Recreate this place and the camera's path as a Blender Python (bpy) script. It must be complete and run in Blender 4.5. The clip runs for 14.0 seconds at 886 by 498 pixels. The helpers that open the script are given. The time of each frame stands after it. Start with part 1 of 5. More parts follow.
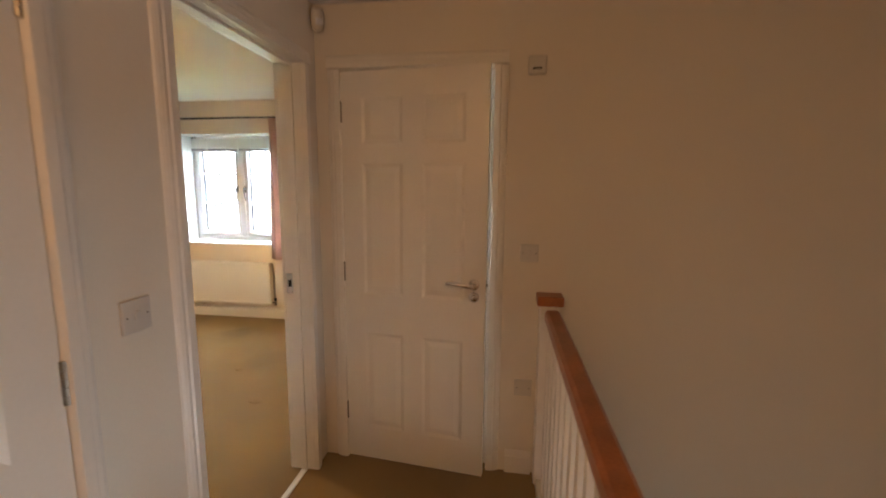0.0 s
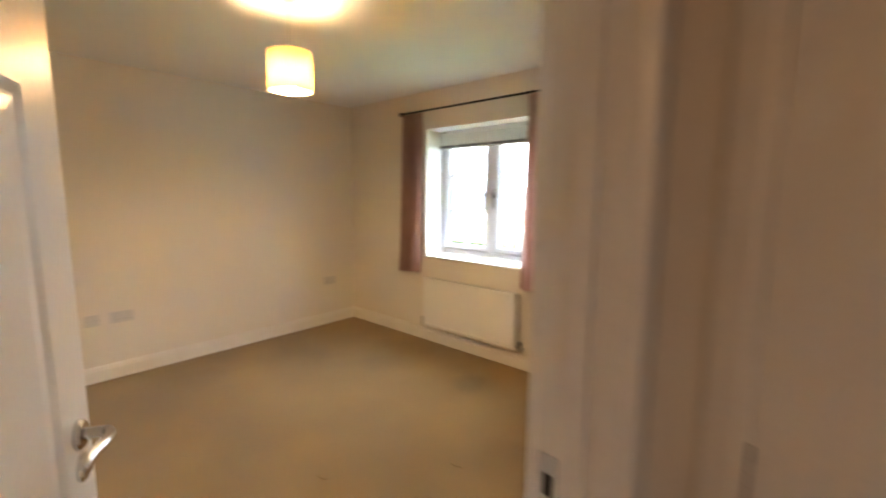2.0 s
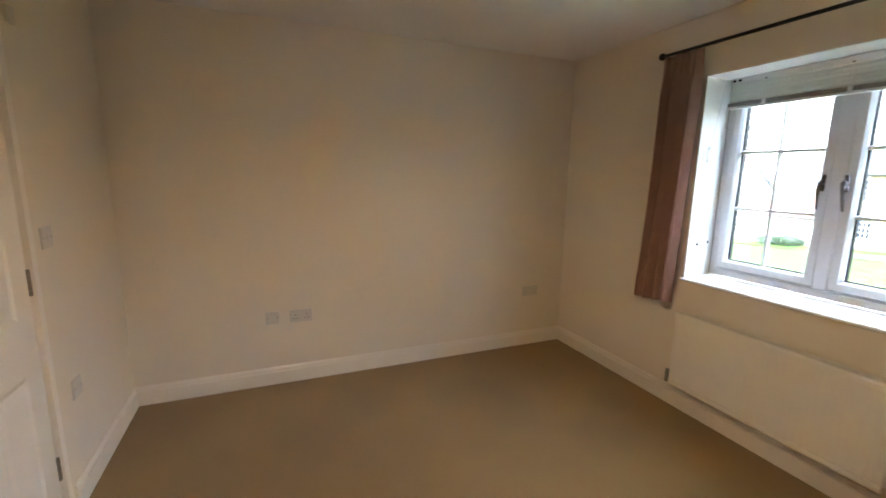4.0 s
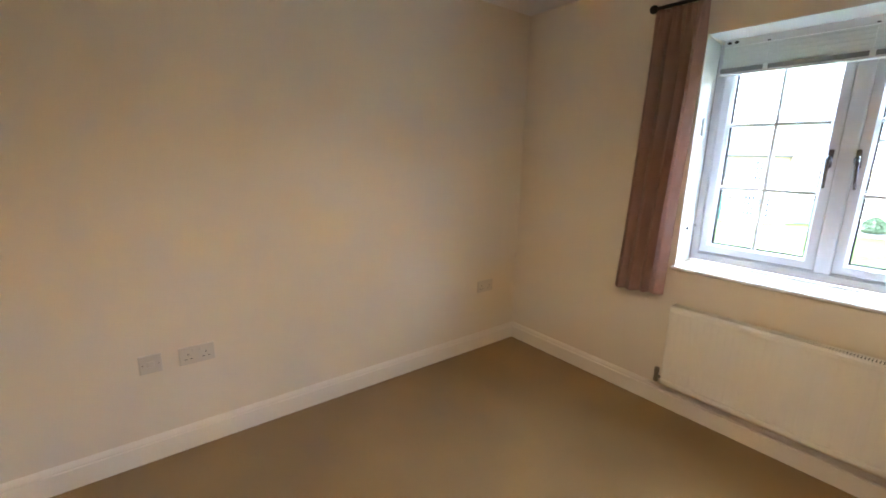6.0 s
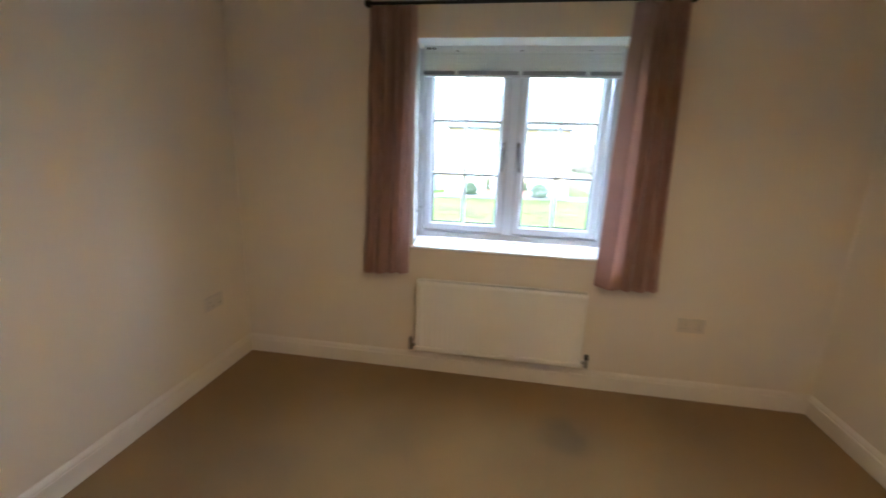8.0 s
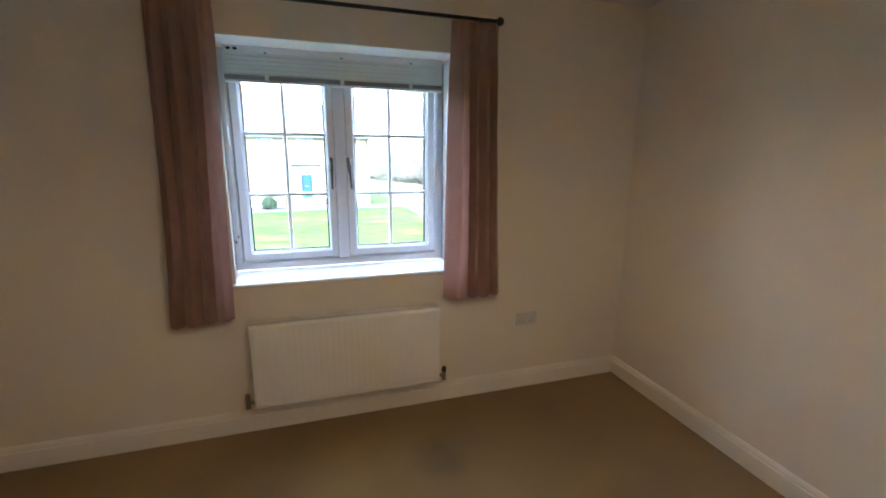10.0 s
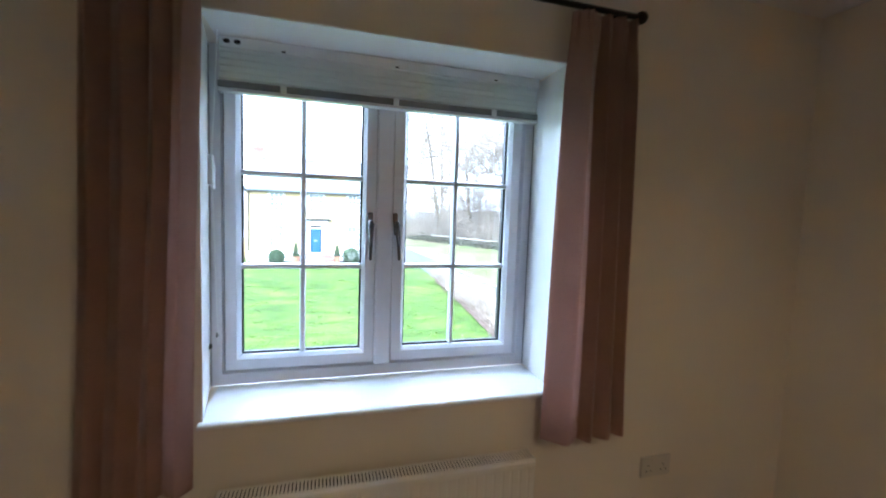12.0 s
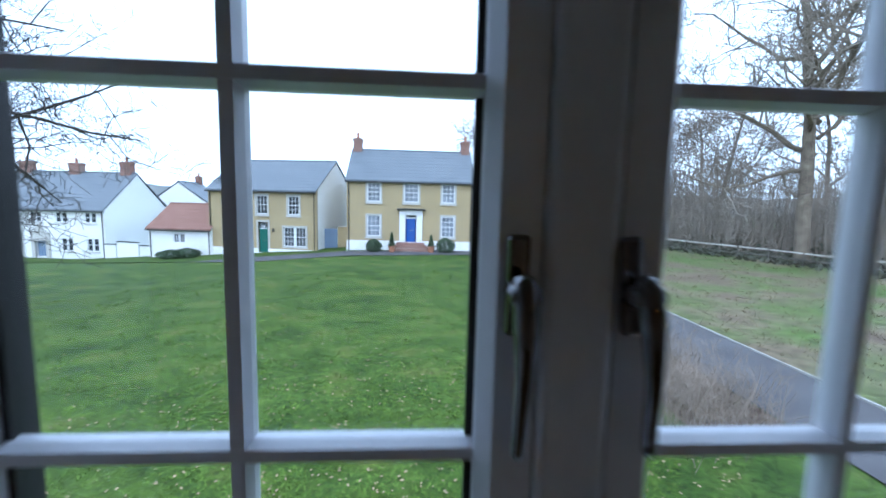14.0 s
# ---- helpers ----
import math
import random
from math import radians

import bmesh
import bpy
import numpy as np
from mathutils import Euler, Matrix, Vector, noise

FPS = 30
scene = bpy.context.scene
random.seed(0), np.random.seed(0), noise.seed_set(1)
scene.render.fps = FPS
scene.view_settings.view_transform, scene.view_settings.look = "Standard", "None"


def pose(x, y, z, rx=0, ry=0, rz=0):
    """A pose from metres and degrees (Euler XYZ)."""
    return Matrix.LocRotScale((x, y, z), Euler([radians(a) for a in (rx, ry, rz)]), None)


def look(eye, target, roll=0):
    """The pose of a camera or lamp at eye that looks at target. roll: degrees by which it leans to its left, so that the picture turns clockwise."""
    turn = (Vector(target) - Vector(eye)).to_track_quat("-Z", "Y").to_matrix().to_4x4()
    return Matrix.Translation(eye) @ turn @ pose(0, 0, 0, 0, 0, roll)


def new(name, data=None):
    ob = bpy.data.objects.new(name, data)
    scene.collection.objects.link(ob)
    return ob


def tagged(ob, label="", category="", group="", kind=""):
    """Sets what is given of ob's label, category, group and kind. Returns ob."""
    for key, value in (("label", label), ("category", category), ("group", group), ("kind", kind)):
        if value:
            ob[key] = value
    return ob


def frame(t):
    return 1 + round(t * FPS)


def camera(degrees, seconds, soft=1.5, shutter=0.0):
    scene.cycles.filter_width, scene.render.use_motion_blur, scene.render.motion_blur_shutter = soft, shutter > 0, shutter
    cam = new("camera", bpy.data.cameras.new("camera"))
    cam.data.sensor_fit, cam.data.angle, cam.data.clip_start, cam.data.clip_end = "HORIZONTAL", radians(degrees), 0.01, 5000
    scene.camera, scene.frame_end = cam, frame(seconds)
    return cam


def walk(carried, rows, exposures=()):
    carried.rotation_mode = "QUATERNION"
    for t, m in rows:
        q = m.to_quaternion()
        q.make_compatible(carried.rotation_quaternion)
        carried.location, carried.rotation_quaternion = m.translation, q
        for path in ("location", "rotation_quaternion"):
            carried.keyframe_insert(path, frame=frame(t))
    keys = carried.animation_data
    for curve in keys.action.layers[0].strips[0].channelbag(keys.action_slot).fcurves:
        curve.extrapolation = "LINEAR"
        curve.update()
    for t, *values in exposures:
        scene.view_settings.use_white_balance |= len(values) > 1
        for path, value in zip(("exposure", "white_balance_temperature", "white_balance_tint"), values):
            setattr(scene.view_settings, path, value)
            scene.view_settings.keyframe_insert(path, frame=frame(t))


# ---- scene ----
cam = camera(92.9, 14.0, soft=1.7, shutter=0.5)
PATH = [
    (0, (4.679, -4.231, 1.443), (4.4, -2.271, 1.16), 0.5),
    (0.3, (4.616, -4.047, 1.418), (4.344, -2.098, 1.066), 0.3),
    (0.5, (4.579, -3.877, 1.414), (4.246, -1.921, 1.161), 0.4),
    (0.9, (4.485, -3.566, 1.436), (3.929, -1.671, 1.117), 1.2),
    (1, (4.462, -3.516, 1.439), (3.884, -1.627, 1.125), 1.1),
    (1.5, (4.208, -3.137, 1.426), (3.408, -1.322, 1.168), 2.3),
    (2, (3.925, -2.886, 1.409), (2.61, -1.402, 1.152), 0.3),
    (2.5, (3.642, -2.647, 1.459), (1.943, -1.624, 1.197), 1.4),
    (2.7, (3.545, -2.58, 1.491), (1.795, -1.669, 1.162), 1.1),
    (3, (3.391, -2.544, 1.455), (1.697, -1.52, 1.163), 2.2),
    (3.5, (3.166, -2.444, 1.475), (1.564, -1.287, 1.166), 2.5),
    (4, (2.919, -2.334, 1.434), (1.1, -1.581, 1.084), 0.9),
    (6.5, (2.031, -2.4, 1.398), (0.584, -1.103, 0.926), 1.6),
    (7, (1.923, -2.421, 1.404), (0.616, -0.992, 0.905), 2.0),
    (7.5, (1.755, -2.475, 1.418), (0.955, -0.706, 0.937), 2.0),
    (8, (1.733, -2.462, 1.445), (1.43, -0.546, 0.959), 1.9),
    (8.5, (1.707, -2.383, 1.408), (1.909, -0.458, 0.901), -0.7),
    (9, (1.663, -2.34, 1.441), (2.279, -0.516, 0.9), 1.1),
    (11.5, (1.438, -1.704, 1.481), (1.931, 0.224, 1.288), -0.2),
    (12, (1.479, -1.333, 1.463), (2.042, 0.579, 1.3), 2.0),
    (12.5, (1.52, -0.972, 1.494), (2.108, 0.933, 1.329), 1.8),
    (13, (1.611, -0.607, 1.473), (1.991, 1.346, 1.267), -0.0),
    (13.5, (1.619, -0.338, 1.485), (1.785, 1.643, 1.259), 0.1),
    (14, (1.576, -0.080, 1.488), (1.708, 1.903, 1.258), 1.4),
]
EXPOSURES = [(0.0, 4.1, 6700, 10), (0.5, 4.25, 6600, 10), (1.0, 4.25, 6550, 10), (1.5, 4.05, 6600, 10), (2.0, 3.88, 6750, 10), (2.5, 3.77, 6750, 10), (3.0, 3.5, 6650, 10), (4.0, 3.27, 6200, 10),
             (6.5, 3.7, 5850, 10), (7.5, 3.45, 5800, 10), (8.5, 2.95, 5600, 10), (9.0, 2.9, 5550, 10), (11.5, 2.83, 5450, 10), (12.0, 2.38, 5450, 10),
             (12.5, 1.62, 5300, 10), (13.0, 1.12, 5200, 10), (13.5, 0.56, 5150, 10), (14.0, 0.13, 5280, 10)]
walk(cam, [(t, look(eye, target, roll)) for t, eye, target, roll in PATH], EXPOSURES)

# ---- world, sun, lights ----
world = bpy.data.worlds.new("overcast")
scene.world = world
world.use_nodes = True
wn = world.node_tree.nodes
sky = wn.new("ShaderNodeTexSky")
sky.sky_type = 'NISHITA'
sky.sun_disc = False
sky.sun_elevation, sky.sun_rotation = radians(35), radians(200)
sky.air_density, sky.dust_density, sky.ozone_density = 1.0, 4.0, 1.0
# cloud cover: the sky's own colour drawn towards a grey cloud layer
cloud = wn.new("ShaderNodeMix")
cloud.data_type = 'RGBA'
cloud.inputs[0].default_value = 0.75
world.node_tree.links.new(sky.outputs[0], cloud.inputs[6])
world.node_tree.links.new(cloud.outputs[2], wn["Background"].inputs[0])
wn["Background"].inputs[1].default_value = 0.15
cloud.inputs[7].default_value = (16.4, 18.7, 21.9, 1)

sun = new("sun", bpy.data.lights.new("sun", 'SUN'))
sun.data.energy, sun.data.angle, sun.data.color = 0.6, radians(30), (1.0, 0.98, 0.95)
sun.matrix_world = look((0, -20, 30), (3, 0, 0))

bulb_light = new("pendant_bulb_light", bpy.data.lights.new("pendant_bulb_light", 'POINT'))
bulb_light.data.energy, bulb_light.data.color, bulb_light.data.shadow_soft_size = 1.55, (1.0, 0.62, 0.31), 0.02
bulb_light.location = (1.976, -1.795, 1.922)

landing_light = new("landing_ceiling_light", bpy.data.lights.new("landing_ceiling_light", 'POINT'))
landing_light.data.energy, landing_light.data.color, landing_light.data.shadow_soft_size = 0.85, (1.0, 0.56, 0.26), 0.16
landing_light.location = (4.15, -4.85, 2.1)

# added fill for unseen daylight from the stairwell; no window is built there
stair_daylight_fill = new("stair_daylight_fill", bpy.data.lights.new("stair_daylight_fill", 'AREA'))
stair_daylight_fill.data.shape = 'RECTANGLE'
stair_daylight_fill.data.size, stair_daylight_fill.data.size_y = 0.9, 1.1
stair_daylight_fill.data.energy, stair_daylight_fill.data.color = 0.7, (0.86, 0.93, 1.0)
stair_daylight_fill.data.spread = radians(75)
stair_daylight_fill.matrix_world = look((6.66, -3.9, -0.4), (3.7, -3.6, 0.4))

room_window_light = new("back_room_window_light", bpy.data.lights.new("back_room_window_light", 'AREA'))
room_window_light.data.shape = 'RECTANGLE'
room_window_light.data.size, room_window_light.data.size_y = 0.4, 0.6
room_window_light.data.energy, room_window_light.data.color = 0.75, (0.86, 0.94, 1.0)
room_window_light.matrix_world = look((4.3, 0.33, 1.45), (4.3, -2.0, 1.2))


# ---- materials ----
def material(name, color, rough=0.5, metal=0.0, vary=0.06, scale=3.0, fine=0.0, fine_scale=300.0, bump=0.0,
             spec=0.5, island=0.0, coat=0.0):
    """A surface with broad mottling, fine grain and fine relief."""
    m = bpy.data.materials.new(name)
    m.use_nodes = True
    nt = m.node_tree
    b = nt.nodes["Principled BSDF"]
    b.inputs["Roughness"].default_value = rough
    b.inputs["Metallic"].default_value = metal
    b.inputs["Specular IOR Level"].default_value = spec
    b.inputs["Coat Weight"].default_value = coat
    tc = nt.nodes.new("ShaderNodeTexCoord")
    n1 = nt.nodes.new("ShaderNodeTexNoise")
    n1.inputs["Scale"].default_value, n1.inputs["Detail"].default_value = scale, 5
    n2 = nt.nodes.new("ShaderNodeTexNoise")
    n2.inputs["Scale"].default_value, n2.inputs["Detail"].default_value = fine_scale, 2
    for n in (n1, n2):
        nt.links.new(tc.outputs["Object"], n.inputs["Vector"])
    rng = nt.nodes.new("ShaderNodeMapRange")
    rng.inputs[1].default_value, rng.inputs[2].default_value = 0.3, 0.7
    rng.inputs[3].default_value, rng.inputs[4].default_value = 1 - vary, 1 + vary
    nt.links.new(n1.outputs[0], rng.inputs[0])
    rng2 = nt.nodes.new("ShaderNodeMapRange")
    rng2.inputs[1].default_value, rng2.inputs[2].default_value = 0.3, 0.7
    rng2.inputs[3].default_value, rng2.inputs[4].default_value = 1 - fine, 1 + fine
    nt.links.new(n2.outputs[0], rng2.inputs[0])
    mul = nt.nodes.new("ShaderNodeMath")
    mul.operation = 'MULTIPLY'
    nt.links.new(rng.outputs[0], mul.inputs[0])
    nt.links.new(rng2.outputs[0], mul.inputs[1])
    last = mul.outputs[0]
    if island:
        info = nt.nodes.new("ShaderNodeNewGeometry")
        r3 = nt.nodes.new("ShaderNodeMapRange")
        r3.inputs[3].default_value, r3.inputs[4].default_value = 1 - island, 1 + island
        nt.links.new(info.outputs["Random Per Island"], r3.inputs[0])
        mm = nt.nodes.new("ShaderNodeMath")
        mm.operation = 'MULTIPLY'
        nt.links.new(last, mm.inputs[0])
        nt.links.new(r3.outputs[0], mm.inputs[1])
        last = mm.outputs[0]
    vm = nt.nodes.new("ShaderNodeVectorMath")
    vm.operation = 'SCALE'
    vm.inputs[0].default_value = color
    nt.links.new(last, vm.inputs["Scale"])
    nt.links.new(vm.outputs[0], b.inputs["Base Color"])
    if bump:
        bp = nt.nodes.new("ShaderNodeBump")
        bp.inputs["Strength"].default_value = bump
        bp.inputs["Distance"].default_value = 0.004
        nt.links.new(n2.outputs[0], bp.inputs["Height"])
        nt.links.new(bp.outputs[0], b.inputs["Normal"])
    return m


PAINT = material("wall_emulsion", (0.775, 0.705, 0.61), 0.62, vary=0.012, scale=1.2, fine=0.015, fine_scale=220, bump=0.05, spec=0.35)
CEIL = material("ceiling_paint", (0.78, 0.755, 0.735), 0.8, vary=0.02, scale=1.5, fine=0.01, bump=0.05, spec=0.25)
GLOSS = material("gloss_wood_paint", (0.815, 0.765, 0.70), 0.32, vary=0.02, scale=4, fine=0.012, fine_scale=90, bump=0.015)
REVEAL = material("white_sill_gloss", (0.90, 0.90, 0.90), 0.25, vary=0.015, scale=5, fine=0.01)
UPVC = material("white_plastic_frame", (0.67, 0.685, 0.74), 0.28, vary=0.02, scale=6, fine=0.015, fine_scale=60)
# black for gaskets, small dark fittings and the drawn shadow lines of the window
GASKET_SHADOW = material("black_gasket_and_shadow", (0.012, 0.013, 0.016), 0.5)
PLATE = material("white_accessory_plastic", (0.63, 0.59, 0.54), 0.35, vary=0.02)
DARK = material("dark_socket_hole", (0.02, 0.02, 0.02), 0.6)
CHROME = material("satin_chrome", (0.62, 0.61, 0.60), 0.22, metal=1.0, vary=0.05, scale=40)
HANDLE = material("polished_chrome", (0.20, 0.20, 0.215), 0.06, metal=1.0, vary=0.03)
STEEL = material("hinge_steel", (0.30, 0.27, 0.23), 0.42, metal=1.0, vary=0.08, scale=60)
BRONZE = material("black_curtain_pole", (0.018, 0.016, 0.015), 0.38, metal=0.4)
RADPAINT = material("radiator_enamel", (0.82, 0.79, 0.74), 0.3, vary=0.02, scale=3)
BLIND = material("pale_blind_slat", (0.80, 0.85, 0.86), 0.4, vary=0.03)
BLINDRAIL = material("grey_blind_rail", (0.24, 0.26, 0.28), 0.42, vary=0.04)
OAK = material("stained_handrail", (0.30, 0.095, 0.032), 0.32, vary=0.22, scale=9, fine=0.10, fine_scale=120, bump=0.03, coat=0.2)
BRASSBAR = material("threshold_strip", (0.80, 0.78, 0.74), 0.35, metal=0.3)


def carpet_material(name, color):
    m = material(name, color, 0.95, vary=0.15, scale=1.7, fine=0.25, fine_scale=330, bump=1.0, spec=0.1)
    nt = m.node_tree
    b = nt.nodes["Principled BSDF"]
    b.inputs["Sheen Weight"].default_value = 0.25
    b.inputs["Sheen Roughness"].default_value = 0.6
    # old stains: soft-edged patches with a ragged outline
    vm = b.inputs["Base Color"].links[0].from_node
    last = vm.inputs["Scale"].links[0].from_socket
    geo = nt.nodes.new("ShaderNodeNewGeometry")
    warp = nt.nodes.new("ShaderNodeTexNoise")
    warp.inputs["Scale"].default_value = 5
    add = nt.nodes.new("ShaderNodeVectorMath")
    add.operation = 'MULTIPLY_ADD'
    add.inputs[1].default_value = (.22, .22, 0)
    nt.links.new(geo.outputs["Position"], warp.inputs["Vector"])
    nt.links.new(warp.outputs["Color"], add.inputs[0])
    nt.links.new(geo.outputs["Position"], add.inputs[2])
    for x, y, r, dark in ((2.10, -.50, .20, .70), (1.30, -.62, .30, .84), (2.75, -1.05, .26, .86), (.65, -1.1, .35, .88), (3.0, -2.3, .3, .88)):
        dist = nt.nodes.new("ShaderNodeVectorMath")
        dist.operation = 'DISTANCE'
        dist.inputs[1].default_value = (x + .11, y + .11, 0)
        nt.links.new(add.outputs[0], dist.inputs[0])
        mr = nt.nodes.new("ShaderNodeMapRange")
        mr.interpolation_type = 'SMOOTHSTEP'
        mr.inputs[1].default_value, mr.inputs[2].default_value = r * .25, r
        mr.inputs[3].default_value, mr.inputs[4].default_value = dark, 1.0
        nt.links.new(dist.outputs["Value"], mr.inputs[0])
        mu = nt.nodes.new("ShaderNodeMath")
        mu.operation = 'MULTIPLY'
        nt.links.new(last, mu.inputs[0])
        nt.links.new(mr.outputs[0], mu.inputs[1])
        last = mu.outputs[0]
    nt.links.new(last, vm.inputs["Scale"])
    return m


CARPET = carpet_material("beige_carpet", (0.252, 0.149, 0.042))


def curtain_material():
    m = material("dusty_pink_curtain", (0.55, 0.35, 0.292), 0.85, vary=0.06, scale=8, fine=0.14, fine_scale=500, bump=0.3, spec=0.2)
    nt = m.node_tree
    b = nt.nodes["Principled BSDF"]
    b.inputs["Sheen Weight"].default_value = 0.3
    tr = nt.nodes.new("ShaderNodeBsdfTranslucent")
    tr.inputs[0].default_value = (0.34, 0.23, 0.20, 1)
    mix = nt.nodes.new("ShaderNodeMixShader")
    mix.inputs[0].default_value = 0.15
    nt.links.new(b.outputs[0], mix.inputs[1])
    nt.links.new(tr.outputs[0], mix.inputs[2])
    nt.links.new(mix.outputs[0], nt.nodes["Material Output"].inputs[0])
    return m


CURTAIN = curtain_material()


def slat_material():
    """Thin pale slats that let some daylight through."""
    m = material("thin_blind_slat", (0.80, 0.86, 0.86), 0.4, vary=0.03)
    nt = m.node_tree
    tr = nt.nodes.new("ShaderNodeBsdfTranslucent")
    tr.inputs[0].default_value = (0.72, 0.80, 0.80, 1)
    mix = nt.nodes.new("ShaderNodeMixShader")
    mix.inputs[0].default_value = 0.16
    nt.links.new(nt.nodes["Principled BSDF"].outputs[0], mix.inputs[1])
    nt.links.new(tr.outputs[0], mix.inputs[2])
    nt.links.new(mix.outputs[0], nt.nodes["Material Output"].inputs[0])
    return m


SLAT = slat_material()


def shade_material():
    m = bpy.data.materials.new("cream_fabric_shade")
    m.use_nodes = True
    nt = m.node_tree
    nt.nodes.remove(nt.nodes["Principled BSDF"])
    d = nt.nodes.new("ShaderNodeBsdfDiffuse")
    d.inputs[0].default_value = (0.72, 0.62, 0.46, 1)
    tr = nt.nodes.new("ShaderNodeBsdfTranslucent")
    w = nt.nodes.new("ShaderNodeTexNoise")
    w.inputs["Scale"].default_value = 380
    cr = nt.nodes.new("ShaderNodeMapRange")
    cr.inputs[3].default_value, cr.inputs[4].default_value = 0.85, 1.1
    vm = nt.nodes.new("ShaderNodeVectorMath")
    vm.operation = 'SCALE'
    vm.inputs[0].default_value = (0.72, 0.54, 0.31)
    nt.links.new(w.outputs[0], cr.inputs[0])
    nt.links.new(cr.outputs[0], vm.inputs["Scale"])
    nt.links.new(vm.outputs[0], tr.inputs[0])
    mix = nt.nodes.new("ShaderNodeMixShader")
    mix.inputs[0].default_value = 0.58
    nt.links.new(d.outputs[0], mix.inputs[1])
    nt.links.new(tr.outputs[0], mix.inputs[2])
    nt.links.new(mix.outputs[0], nt.nodes["Material Output"].inputs[0])
    return m


SHADE = shade_material()


def glass_material():
    m = bpy.data.materials.new("window_glass")
    m.use_nodes = True
    nt = m.node_tree
    nt.nodes.remove(nt.nodes["Principled BSDF"])
    clear = nt.nodes.new("ShaderNodeBsdfTransparent")
    clear.inputs[0].default_value = (0.97, 0.985, 0.98, 1)
    gloss = nt.nodes.new("ShaderNodeBsdfGlossy")
    gloss.inputs["Roughness"].default_value = 0.01
    face = nt.nodes.new("ShaderNodeLayerWeight")
    face.inputs[0].default_value = 0.5
    power = nt.nodes.new("ShaderNodeMath")
    power.operation = 'POWER'
    power.inputs[1].default_value = 5
    fres = nt.nodes.new("ShaderNodeMapRange")
    fres.inputs[3].default_value, fres.inputs[4].default_value = 0.035, 0.9
    nt.links.new(face.outputs["Facing"], power.inputs[0])
    nt.links.new(power.outputs[0], fres.inputs[0])
    mix = nt.nodes.new("ShaderNodeMixShader")
    nt.links.new(fres.outputs[0], mix.inputs[0])
    nt.links.new(clear.outputs[0], mix.inputs[1])
    nt.links.new(gloss.outputs[0], mix.inputs[2])
    nt.links.new(mix.outputs[0], nt.nodes["Material Output"].inputs[0])
    return m


GLASS = glass_material()


def bulb_material():
    m = bpy.data.materials.new("lit_bulb")
    m.use_nodes = True
    b = m.node_tree.nodes["Principled BSDF"]
    b.inputs["Emission Color"].default_value = (1.0, 0.75, 0.42, 1)
    b.inputs["Emission Strength"].default_value = 25
    return m


BULB = bulb_material()


# ---- building helpers ----
def link(name, bm, mat, parent=None, label="", smooth=False, loc=None):
    me = bpy.data.meshes.new(name)
    bmesh.ops.recalc_face_normals(bm, faces=bm.faces)
    if smooth:
        for f in bm.faces:
            f.smooth = True
    bm.to_mesh(me)
    bm.free()
    for mm in (mat if isinstance(mat, (list, tuple)) else [mat]):
        me.materials.append(mm)
    ob = new(name, me)
    if parent:
        ob.parent = parent
    if label:
        ob["label"] = label
    if loc is not None:
        ob.matrix_basis = loc if isinstance(loc, Matrix) else Matrix.Translation(loc)
    return ob


def part(name, bm, mat, parent, label="", smooth=False, loc=None):
    return link(name, bm, mat, parent, label, smooth, loc)


def thing(name, m, label, category, group="", kind=""):
    e = new(name)
    e.matrix_basis = m if isinstance(m, Matrix) else Matrix.Translation(m)
    return tagged(e, label, category, group, kind)


def structure(name, bm, mat, label, category, smooth=False):
    return tagged(link(name, bm, mat, smooth=smooth), label, category, kind="structure")


def box(bm, x0, y0, z0, x1, y1, z1, bevel=0.0, m=None):
    r = bmesh.ops.create_cube(bm, size=1.0)
    vs = r["verts"]
    for v in vs:
        v.co = Vector((x0 + (v.co.x + .5) * (x1 - x0), y0 + (v.co.y + .5) * (y1 - y0), z0 + (v.co.z + .5) * (z1 - z0)))
    if bevel:
        es = list({e for v in vs for e in v.link_edges})
        g = bmesh.ops.bevel(bm, geom=es, offset=bevel, segments=2, affect='EDGES', profile=0.5)
        vs = list({v for f in g["faces"] for v in f.verts} | {v for v in vs if v.is_valid})
    if m is not None:
        bmesh.ops.transform(bm, matrix=m, verts=vs)
    return bm


def cyl(bm, p0, p1, r0, r1=None, seg=16, caps=True):
    p0, p1 = Vector(p0), Vector(p1)
    d = p1 - p0
    mt = Matrix.Translation((p0 + p1) / 2) @ d.to_track_quat('Z', 'Y').to_matrix().to_4x4()
    bmesh.ops.create_cone(bm, cap_ends=caps, segments=seg, radius1=r0, radius2=r0 if r1 is None else r1, depth=d.length, matrix=mt)
    return bm


def ball(bm, c, r, seg=16):
    bmesh.ops.create_uvsphere(bm, u_segments=seg, v_segments=max(6, seg // 2), radius=r, matrix=Matrix.Translation(c))
    return bm


def sweep(bm, prof, p0, p1, side, up=(0, 0, 1)):
    """A profile of (out, up) points drawn from p0 to p1; side is the way that 'out' points."""
    p0, p1, side, up = Vector(p0), Vector(p1), Vector(side), Vector(up)
    a = [bm.verts.new(p0 + side * o + up * u) for o, u in prof]
    b = [bm.verts.new(p1 + side * o + up * u) for o, u in prof]
    n = len(prof)
    for i in range(n):
        bm.faces.new((a[i], a[(i + 1) % n], b[(i + 1) % n], b[i]))
    bm.faces.new(a)
    bm.faces.new(b[::-1])
    return bm


